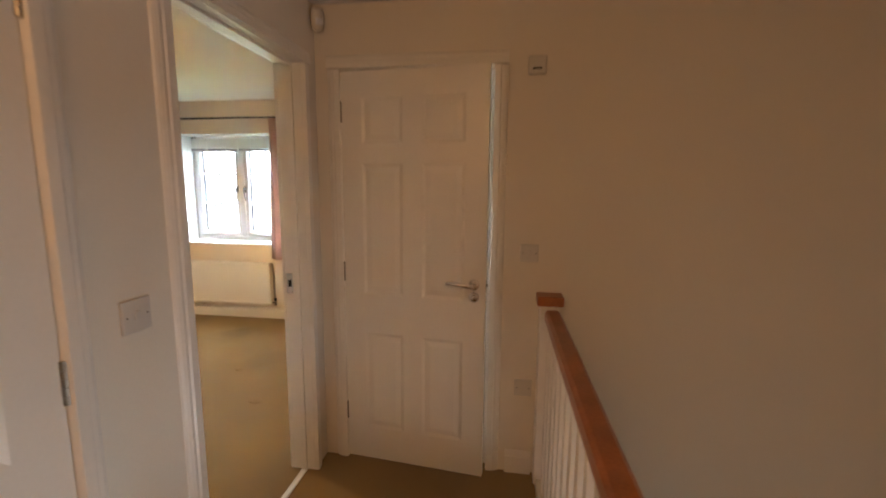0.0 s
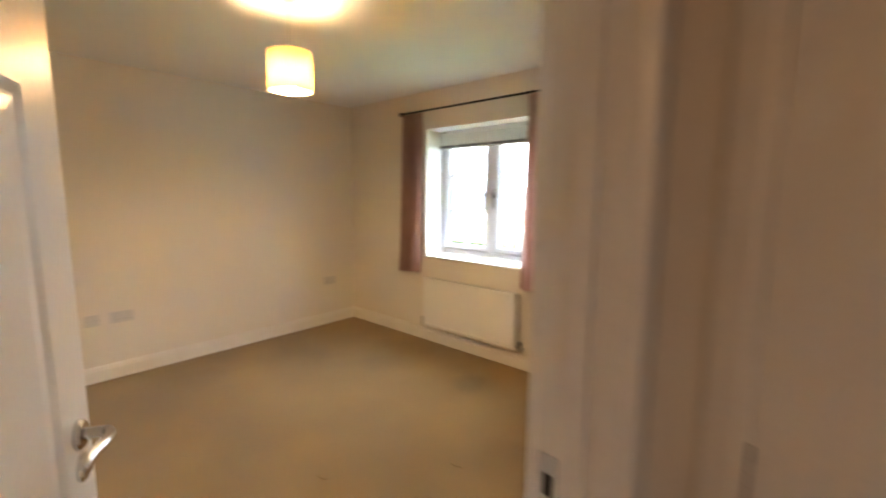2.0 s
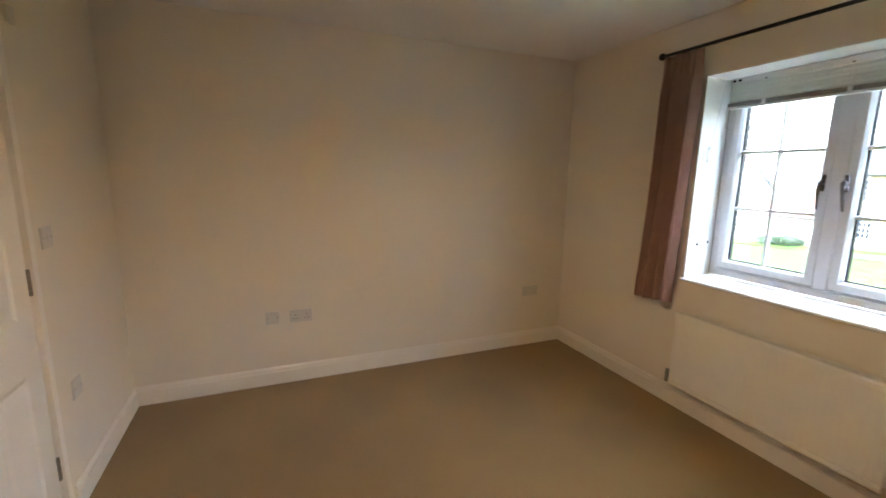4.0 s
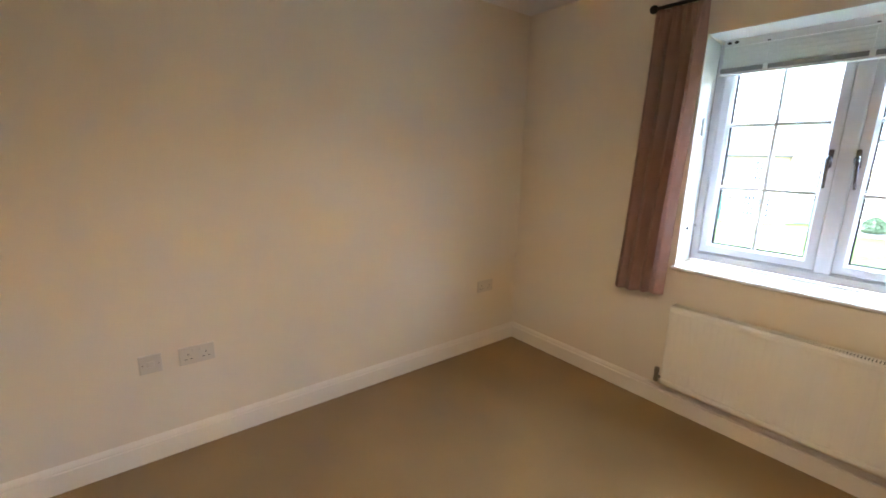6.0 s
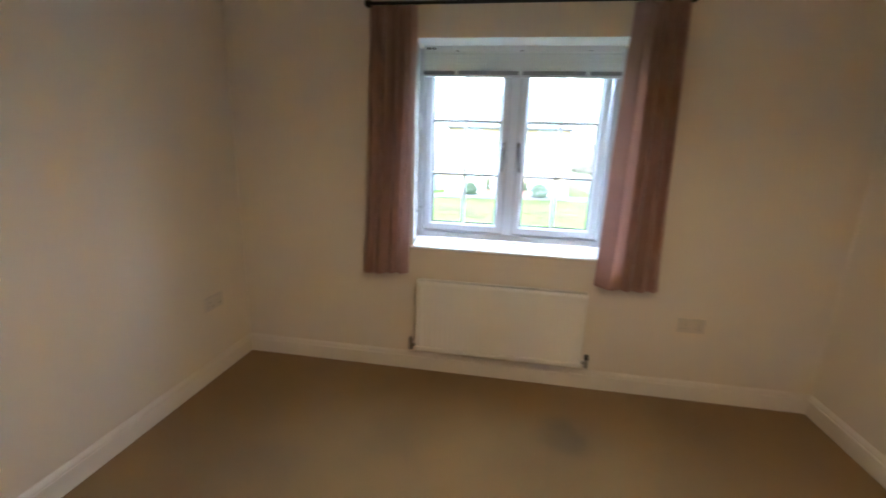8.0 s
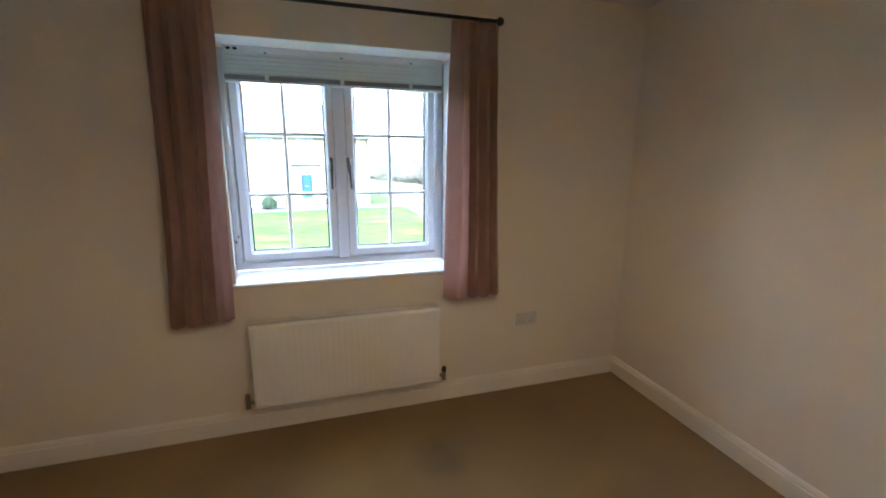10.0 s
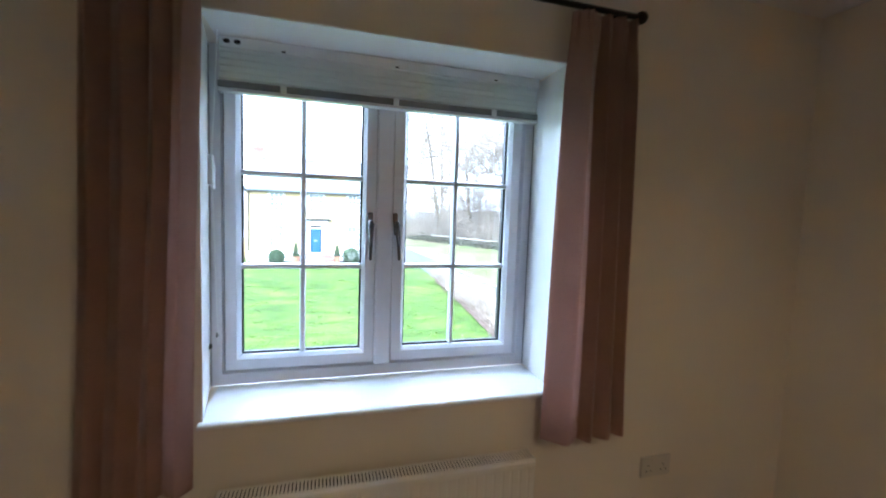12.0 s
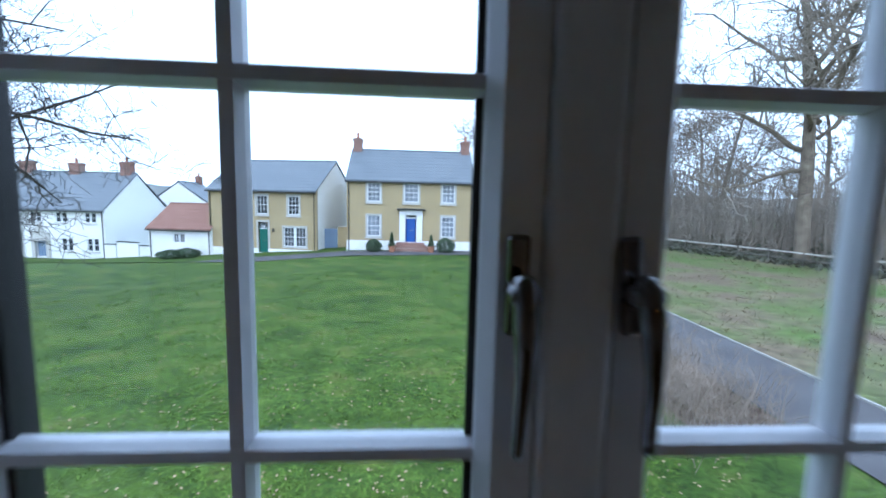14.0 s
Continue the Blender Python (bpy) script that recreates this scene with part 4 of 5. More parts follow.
GUTTER = material("black_gutter", (0.015, 0.015, 0.017), 0.4)
WINDARK = material("dark_window_pane", (0.03, 0.035, 0.045), 0.06, vary=0.2, scale=0.7)
# paler, mottled pane colour for the blue-door house
WINPALE = material("pale_window_pane", (0.20, 0.22, 0.26), 0.06, vary=0.45, scale=0.8)
WHITEWOOD = material("white_sash_paint", (0.78, 0.79, 0.80), 0.4, vary=0.03)
BLUEDOOR = material("blue_door_paint", (0.018, 0.080, 0.34), 0.35, vary=0.04)
GREENDOOR = material("green_door_paint", (0.008, 0.115, 0.085), 0.35, vary=0.04)
GATEBLUE = material("grey_blue_gate", (0.16, 0.22, 0.32), 0.6, vary=0.08)
BARK = ramp_material("bark", [(0.3, (0.115, 0.092, 0.072)), (0.6, (0.21, 0.175, 0.135)), (0.8, (0.30, 0.265, 0.20))], 1.6, fine_scale=14, fine=0.3)
DARKBARK = material("dark_bark", (0.055, 0.045, 0.038), 0.9, vary=0.25, scale=1.5)
TWIG = material("bare_twig", (0.24, 0.205, 0.165), 0.9, vary=0.35, scale=0.4)
PALETWIG = material("pale_dry_stem", (0.26, 0.21, 0.165), 0.9, vary=0.35, scale=1.2)
BUSH = material("evergreen_leaf", (0.035, 0.065, 0.025), 0.6, vary=0.4, scale=3)
IVY = material("ivy_undergrowth", (0.075, 0.078, 0.052), 0.75, vary=0.4, scale=0.5)
POST = material("black_lamp_post", (0.02, 0.021, 0.023), 0.45)
FENCE = material("weathered_fence", (0.55, 0.52, 0.46), 0.9, vary=0.2, scale=2)
FENCEPOST = material("dark_weathered_wood", (0.12, 0.11, 0.092), 0.9, vary=0.25, scale=2)
TERRA = material("terracotta", (0.38, 0.17, 0.10), 0.8, vary=0.1)
FARWOOD = ramp_material("far_wooded_hill", [(0.3, (0.12, 0.13, 0.125)), (0.7, (0.19, 0.195, 0.18))], 0.05, fine_scale=0.6, fine=0.35)


def smooth(a, b, v):
    k = min(1, max(0, (v - a) / (b - a)))
    return k * k * (3 - 2 * k)


def ground_z(x, y):
    """Lawn height: level by the house, falling away towards the white terrace."""
    fall = 0.075 * max(0.0, -x - 3.5) * smooth(4, 30, y)
    # the far edge of the lawn is a low crest; the ground drops behind it
    crest = min(fall, .5)
    edge = 31.2 + .12 * (min(x, 6) + 4)
    fall = crest + (fall - crest) * smooth(edge - .2, edge + 2.6, y)
    fall = min(fall, 1.9)
    return -2.75 - fall + 0.05 * noise.noise((x * .15, y * .15, 0)) * smooth(2, 8, abs(y) + abs(x) * .3)


def sheet(xs, ys, lift=0.0, f=None):
    bm = bmesh.new()
    g = [[bm.verts.new((x, y, (f or ground_z)(x, y) + lift)) for x in xs] for y in ys]
    for j in range(len(ys) - 1):
        for i in range(len(xs) - 1):
            bm.faces.new((g[j][i], g[j][i + 1], g[j + 1][i + 1], g[j + 1][i]))
    return bm


def steps(a, b, n):
    return [a + (b - a) * k / n for k in range(n + 1)]


gx = [-3000, -1000, -400, -200, -120, -80] + steps(-60, 60, 60) + [80, 120, 200, 400, 1000, 3000]
gy = [-3000, -1000, -300, -100, -40, -20] + steps(-10, 70, 80) + [90, 130, 200, 400, 1000, 3000]
structure("ground", sheet(gx, gy), LAWN, "green mown lawn with worn patches and fallen leaves", "lawn", smooth=True)


def strip(name, left, right, ys, lift, mat, label, cat, n=4):
    """A paving strip between two edge lines x(y), laid on the ground."""
    bm = bmesh.new()
    g = []
    for y in ys:
        a, b = left(y), right(y)
        g.append([bm.verts.new((x, y, ground_z(x, y) + lift)) for x in steps(a, b, n)])
    for r0, r1 in zip(g, g[1:]):
        for i in range(n):
            bm.faces.new((r0[i], r0[i + 1], r1[i + 1], r1[i]))
    return structure(name, bm, mat, label, cat, smooth=True)


ysl = steps(-20, 70, 60)
strip("verge", lambda y: 11.66, lambda y: 75, steps(-20, 110, 70), .03, VERGE, "rough brownish grass verge beside the path", "verge", 16)
strip("path", lambda y: 8.95, lambda y: 11.6, steps(-20, 110, 70), .035, ASPHALT, "grey asphalt footpath beside the lawn", "path", 4)
structure("kerb", sweep(bmesh.new(), [(0, -.05), (.06, -.05), (.06, .075), (0, .075)], (11.6, -20, -2.75), (11.6, 110, -2.75), (1, 0, 0)), EDGING, "pale concrete path edging", "kerb")


def bed_left(y):
    return 6.1 + .10 * y + .25 * noise.noise((y * .5, 3, 0))


strip("planting_bed", bed_left, lambda y: 8.9, steps(7.0, 27, 34), .045, SOIL, "bare brown planting bed with dry stems", "planting bed", 5)
# road in front of the houses: its near edge slants away to the right
bm = bmesh.new()
rows = []
for x in steps(-44, 9, 50):
    near = 31.2 + .12 * (x + 4) if x < 6 else 32.4 + (x - 6) * .1
    rows.append([bm.verts.new((x, y, ground_z(x, y) + .03)) for y in (near, near + .8, near + 1.8, near + 2.9)])
for a, b in zip(rows, rows[1:]):
    for i in range(3):
        bm.faces.new((a[i], b[i], b[i + 1], a[i + 1]))
structure("road", bm, ASPHALT, "grey lane in front of the houses", "road", smooth=True)


# ---- grass, leaves, stems ----
def soup(name, verts, faces, mat, label, category, kind="stuff", parent=None):
    me = bpy.data.meshes.new(name)
    me.from_pydata([tuple(v) for v in verts], [], [tuple(f) for f in faces])
    me.materials.append(mat)
    ob = new(name, me)
    if parent:
        ob.parent = parent
        if kind:
            ob["kind"] = kind
        return ob
    return tagged(ob, label, category, kind=kind)


rng = np.random.default_rng(4)
vs, fs = [], []
for k in range(62000):
    r = 3.0 + 22 * rng.random() ** 1.7
    a = rng.uniform(-1.15, .62)
    x, y = 1.6 + r * math.sin(a), r * math.cos(a)
    if x > 8.9 or (x > bed_left(y) and y > 7) or y < 1.0:
        continue
    z = ground_z(x, y)
    tuft = max(.12, .6 + 1.4 * noise.noise((x * 1.6, y * 1.6, 4)))
    for b in range(2):
        h, t, w = tuft * rng.uniform(.010, .038), rng.uniform(0, 6.28), .007 + .0010 * r
        ox, oy = rng.normal(0, .03, 2)
        i = len(vs)
        vs += [(x + ox - w * math.cos(t), y + oy - w * math.sin(t), z + .002), (x + ox + w * math.cos(t), y + oy + w * math.sin(t), z + .002),
               (x + ox + rng.normal(0, .06), y + oy + rng.normal(0, .06), z + h)]
        fs.append((i, i + 1, i + 2))
soup("grass", vs, fs, GRASS, "short green grass blades on the lawn", "grass")
vs, fs = [], []
for k in range(4400):
    r = 3.0 + 24 * rng.random() ** 1.2
    a = rng.uniform(-.9, .75)
    x, y = 1.6 + r * math.sin(a), r * math.cos(a)
    z = ground_z(x, y) + rng.uniform(.03, .045)
    t, s = rng.uniform(0, 6.28), rng.uniform(.018, .042)
    i = len(vs)
    for q in range(4):
        vs.append((x + s * math.cos(t + q * 1.57) * (1 if q % 2 else .55), y + s * math.sin(t + q * 1.57) * (1 if q % 2 else .55), z + rng.uniform(-.008, .012)))
    fs.append((i, i + 1, i + 2, i + 3))
soup("leaf_litter", vs, fs, LITTER, "scattered dead brown leaves on the grass", "fallen leaves")


vs, fs = [], []
for k in range(9000):
    r = 11 + 34 * rng.random() ** 1.2
    a = rng.uniform(.15, 1.15)
    x, y = 1.6 + r * math.sin(a), r * math.cos(a)
    if x < 11.9 or rng.random() > .55 + .6 * noise.noise((x * .3, y * .3, 9)):
        continue
    z = ground_z(x, y) + .02
    for b in range(3):
        h, t, w = rng.uniform(.03, .11), rng.uniform(0, 6.28), .008 + .0010 * r
        ox, oy = rng.normal(0, .08, 2)
        i = len(vs)
        vs += [(x + ox - w * math.cos(t), y + oy - w * math.sin(t), z - .02), (x + ox + w * math.cos(t), y + oy + w * math.sin(t), z - .02),
               (x + ox + rng.normal(0, .08), y + oy + rng.normal(0, .08), z + h)]
        fs.append((i, i + 1, i + 2))
soup("dry_grass", vs, fs, DRYGRASS, "tussocks of dry brownish grass on the verge", "dry grass")


class Limbs:
    """Tapered tubes gathered into one mesh."""

    def __init__(self):
        self.v, self.f = [], []

    def tube(self, pts, radii, sides):
        prev = None
        for k, (p, r) in enumerate(zip(pts, radii)):
            d = (pts[min(k + 1, len(pts) - 1)] - pts[max(k - 1, 0)]).normalized()
            u = d.orthogonal().normalized()
            w = d.cross(u)
            i = len(self.v)
            for s in range(sides):
                a = 2 * math.pi * s / sides
                self.v.append(p + (u * math.cos(a) + w * math.sin(a)) * r)
            if prev is not None:
                for s in range(sides):
                    n = (s + 1) % sides
                    self.f.append((prev + s, prev + n, i + n, i + s))
            prev = i


def grow(rnd, store, start, way, length, radius, level, levels, droop, thin, low=.28):
    """One limb with its children; store[level] gathers the tubes of that order."""
    n = 6 if level < 2 else 4
    pts, radii = [start], [radius]
    d, p = way.normalized(), start
    for k in range(n):
        wob = (.06, .22, .32, .36, .36)[level]
        d = (d + Vector((rnd.gauss(0, wob), rnd.gauss(0, wob), rnd.gauss(0, wob) + (.05 if level == 0 else droop)))).normalized()
        p = p + d * (length / n)
        pts.append(p)
        radii.append(radius * (1 - .72 * (k + 1) / n) if level else radius * (1 - .6 * (k + 1) / n))
    store[min(level, 2)].tube(pts, [max(r, thin) for r in radii], (10, 6, 4, 3, 3)[min(level, 4)])
    if level >= levels:
        return
    kids = (10, 8, 6, 5, 0)[level]
    for c in range(kids):
        t = (low if level == 0 else .2) + (1 - low if level == 0 else .78) * (c + rnd.random() * .8) / kids
        k = min(int(t * n), n - 1)
        q = pts[k].lerp(pts[k + 1], t * n - k)
        along = (pts[k + 1] - pts[k]).normalized()
        side = Vector((rnd.gauss(0, 1), rnd.gauss(0, 1), rnd.gauss(.15, .6)))
        side = (side - along * side.dot(along)).normalized()
        grow(rnd, store, q, along * rnd.uniform(.25, .75) + side, length * rnd.uniform(.42, .66) * (1.15 - .45 * t), max(radii[k] * .54, thin * 1.2), level + 1, levels, droop, thin)


def tree(x, y, height, r, seed, levels, label, bark=BARK, lean=(0, 0), droop=.04, extra=(), thin=.018, low=.28):
    rnd = random.Random(seed)
    store = [Limbs(), Limbs(), Limbs()]
    z = ground_z(x, y)
    grow(rnd, store, Vector((0, 0, -.1)), Vector((lean[0], lean[1], 1)), height, r, 0, levels, droop, thin, low)
    for zz, d, ln, rr in extra:
        grow(rnd, store, Vector((lean[0] * zz, lean[1] * zz, zz)), Vector(d), ln, rr, 1, levels, droop, thin)
    e = thing("tree", (x, y, z), label, "tree", "bare trees")
    for nm, st, mt in (("trunk", store[0], bark), ("limbs", store[1], bark), ("crown", store[2], TWIG if bark is BARK else DARKBARK)):
        soup(nm, st.v, st.f, mt, "", "", "", e)
    return e


tree(30.9, 29.8, 22.0, .54, 11, 4, "tall bare tree with pale bark behind the fence", extra=((7.0, (-1, -.2, .5), 9.0, .20), (8.2, (-1, .25, .42), 10.5, .22), (10.5, (-.9, -.2, .7), 10, .22), (13.0, (-.8, -.4, .8), 8, .18), (9.4, (.9, .1, .5), 8, .20)), low=.42)
for x, y, hh, rr, sd, lv in ((20.5, 66, 21, .36, 5, 4), (27.5, 54, 20, .34, 21, 4), (23.5, 75, 23, .36, 52, 4), (36, 47, 19, .32, 23, 4), (16.0, 82, 18, .30, 31, 4), (24.0, 60, 18, .30, 83, 4),
                             (31.5, 62, 21, .34, 61, 4), (43, 40, 19, .34, 37, 4), (46, 22, 20, .40, 41, 4), (41, 56, 20, .34, 73, 4), (50, 34, 20, .34, 79, 4), (30, 46, 15, .24, 89, 4)):
    tree(x, y, hh * (1.06 if x < 29 else .80), rr * .85, sd, lv, thin=.026 if x < 29 else .022, low=.14, label="bare winter tree with fine twigs in the thicket")
tree(-18.2, 15.2, 13.0, .34, 9, 4, "dark bare tree with long low branches over the lawn", bark=DARKBARK, droop=-.02, thin=.011,
     extra=((6.8, (1, .05, .15), 9.6, .13), (7.8, (1, .25, .25), 9.4, .12), (6.1, (1, .12, .05), 9.2, .12), (9.0, (.9, -.1, .4), 8.0, .10), (7.2, (.9, .45, .05), 8.5, .10), (8.4, (1, .0, .1), 8.5, .10)))

# thicket of bare stems and undergrowth along the fence
FX0, FY0, FX1, FY1 = 18.0, 62.0, 39.0, 4.6


def fence_point(t):
    return FX0 + (FX1 - FX0) * t, FY0 + (FY1 - FY0) * t


st = Limbs()
rnd = random.Random(77)
for k in range(4600):
    t = rnd.uniform(-.35, 1.05)
    x, y = fence_point(t)
    off = .8 + 20 * rnd.random() ** 1.3
    x, y = x + off * .94, y + off * .33
    if math.hypot(x - 30.2, y - 29.0) < 2.0:
        continue
    h = rnd.uniform(2.8, 9.6) * (1 if off > 2.5 else .5)
    z = ground_z(x, y) - .05
    p0 = Vector((x, y, z))
    p1 = p0 + Vector((rnd.gauss(0, .25), rnd.gauss(0, .25), h * .5))
    p2 = p1 + Vector((rnd.gauss(0, .45), rnd.gauss(0, .45), h * .5))
    st.tube([p0, p1, p2], [rnd.uniform(.03, .075), .030, .012], 3)
    for b in range(5):
        q = p1.lerp(p2, rnd.uniform(-.3, .95))
        st.tube([q, q + Vector((rnd.gauss(0, .6), rnd.gauss(0, .6), rnd.uniform(.2, 1.1)))], [.018, .008], 3)
soup("thicket", st.v, st.f, TWIG, "grey-brown thicket of bare stems behind the fence", "thicket")
vs, fs = [], []
for k in range(19000):
    t = rnd.uniform(-.35, 1.05)
    x, y = fence_point(t)
    off = -1.4 + 19 * rnd.random() ** 1.15
    x, y = x + off * .94, y + off * .33
    hz = (.7 + 3.6 * smooth(-1, 7, off)) * (.55 + .45 * noise.noise((x * .35, y * .35, 5)))
    z = ground_z(x, y) + max(.1, hz) * rnd.random()
    s, a, b = rnd.uniform(.09, .24), rnd.uniform(0, 6.28), rnd.uniform(-1, 1)
    i = len(vs)
    u = Vector((math.cos(a), math.sin(a), b * .5)) * s
    w = Vector((-math.sin(a) * .4, math.cos(a) * .4, 1 - abs(b) * .6)) * s * .6
    c = Vector((x, y, z))
    vs += [c - u, c - w, c + u, c + w]
    fs.append((i, i + 1, i + 2, i + 3))
for k in range(9000):
    t = rnd.uniform(-.1, 1.05)
    x, y = fence_point(t)
    off = .35 + abs(rnd.gauss(.4, .4))
    x, y = x + off * .94, y + off * .33
    z = ground_z(x, y) + max(.05, .72 + .5 * noise.noise((x * .5, y * .5, 7))) * rnd.random()
    s, a, b = rnd.uniform(.05, .13), rnd.uniform(0, 6.28), rnd.uniform(-1, 1)
    i = len(vs)
    u = Vector((math.cos(a), math.sin(a), b * .5)) * s
    w = Vector((-math.sin(a) * .4, math.cos(a) * .4, 1 - abs(b) * .6)) * s * .6
    c = Vector((x, y, z))
    vs += [c - u, c - w, c + u, c + w]
    fs.append((i, i + 1, i + 2, i + 3))
soup("undergrowth", vs, fs, IVY, "dull green and brown undergrowth below the bare stems", "undergrowth")

# dry stems in the planting bed
st = Limbs()
for k in range(1300):
    y = rnd.uniform(6.8, 24)
    x = rnd.uniform(bed_left(y) + .2, 8.8) if k % 5 else rnd.gauss(6.2, .8)
    if k % 5 == 0:
        y = rnd.gauss(7.6, .7)
    z = ground_z(x, y)
    h = rnd.uniform(.35, 1.25)
    p0 = Vector((x, y, z))
    p1 = p0 + Vector((rnd.gauss(0, .14), rnd.gauss(0, .14), h * .5))
    p2 = p1 + Vector((rnd.gauss(0, .22), rnd.gauss(0, .22), h * .5))
    st.tube([p0, p1, p2], [.006, .005, .003], 3)
    for b in range(4):
        q = p0.lerp(p2, rnd.uniform(.3, .95))
        st.tube([q, q + Vector((rnd.gauss(0, .22), rnd.gauss(0, .22), rnd.uniform(.05, .35)))], [.004, .002], 3)
soup("dry_stems", st.v, st.f, PALETWIG, "pale dry leafless shrub stems in the bed", "dry shrubs")

# ---- fence, lamp post, marker ----
fence = thing("fence", (0, 0, 0), "weathered wooden post and rail fence", "fence")
N = 26
pts = []
for k in range(N + 1):
    x, y = fence_point(k / N)
    z = ground_z(x, y)
    pts.append(Vector((x, y, z)))
    part("post", box(bmesh.new(), x - .04, y - .04, z - .1, x + .04, y + .04, z + 1.02, .01), FENCEPOST, fence)
for a, b in zip(pts, pts[1:]):
    for h in (.50, .98):
        sd = (b - a).cross(Vector((0, 0, 1))).normalized()
        part("rail", sweep(bmesh.new(), [(-.018, -.046), (.018, -.046), (.018, .046), (-.018, .046)], a + Vector((0, 0, h + rnd.gauss(0, .01))) - sd * .07, b + Vector((0, 0, h)) - sd * .06, sd), FENCE if h > .9 else FENCEPOST, fence)

lp = thing("street_lamp", (8.72, 14.8, ground_z(8.72, 14.8)), "slim black street lamp beside the path", "street lamp")
part("base", lathe(bmesh.new(), [(.085, -.05), (.085, 1.05), (.07, 1.12), (.055, 1.15)], 16), POST, lp)
part("pole", cyl(bmesh.new(), (0, 0, 1.1), (0, 0, 5.62), .046, .034, 14), POST, lp, smooth=True)
part("collar", lathe(bmesh.new(), [(.062, 1.12), (.066, 1.16), (.062, 1.22), (.047, 1.25)], 16), POST, lp)
hd = part("arm", cyl(bmesh.new(), (0, 0, 5.58), (.30, 0, 5.64), .022, seg=10), POST, lp)
part("lantern", box(bmesh.new(), .22, -.09, 5.60, .72, .09, 5.67, .03), POST, hd)
mk = thing("marker_post", (8.35, 20.9, ground_z(8.35, 20.9)), "white marker post beside the path", "marker post")
part("post", box(bmesh.new(), -.05, -.04, -.05, .05, .04, 1.30, .012), WHITEWOOD, mk)
part("plate", box(bmesh.new(), -.09, -.055, .98, .09, -.041, 1.33, .006), WHITEWOOD, mk)


# ---- houses ----
def sash(parent, x0, x1, z0, z1, y, cols, rows, mat=WHITEWOOD, trim=STONE, surround=.14, pane=WINDARK):
    """A sash window set in an opening of a wall whose face is at y; the outside looks to -y."""
    w = part("window", new_ring(x0, x1, z0, z1, .07, y + .05, y + .11), mat, parent)
    part("pane", box(bmesh.new(), x0 + .06, y + .085, z0 + .06, x1 - .06, y + .095, z1 - .06), pane, w)
    bm = bmesh.new()
    for c in range(1, cols):
        x = x0 + .06 + (x1 - x0 - .12) * c / cols
        box(bm, x - .016, y + .060, z0 + .06, x + .016, y + .084, z1 - .06)
    for r in range(1, rows):
        z = z0 + .06 + (z1 - z0 - .12) * r / rows
        hgt = .03 if r * 2 == rows else .016
        box(bm, x0 + .06, y + .058, z - hgt, x1 - .06, y + .083, z + hgt)
    part("glazing_bars", bm, mat, w)
    if surround:
        part("surround", new_ring(x0 - surround, x1 + surround, z0 - surround, z1 + surround, surround, y - .04, y + .06), trim, w)
        part("sill", box(bmesh.new(), x0 - surround - .05, y - .10, z0 - surround - .06, x1 + surround + .05, y + .04, z0 - surround + .02, .01), trim, w)
    return w


def new_ring(x0, x1, z0, z1, w, y0, y1):
    bm = bmesh.new()
    box(bm, x0, y0, z0, x0 + w, y1, z1)
    box(bm, x1 - w, y0, z0, x1, y1, z1)
    box(bm, x0 + w, y0, z0, x1 - w, y1, z0 + w)
    box(bm, x0 + w, y0, z1 - w, x1 - w, y1, z1)
    return bm


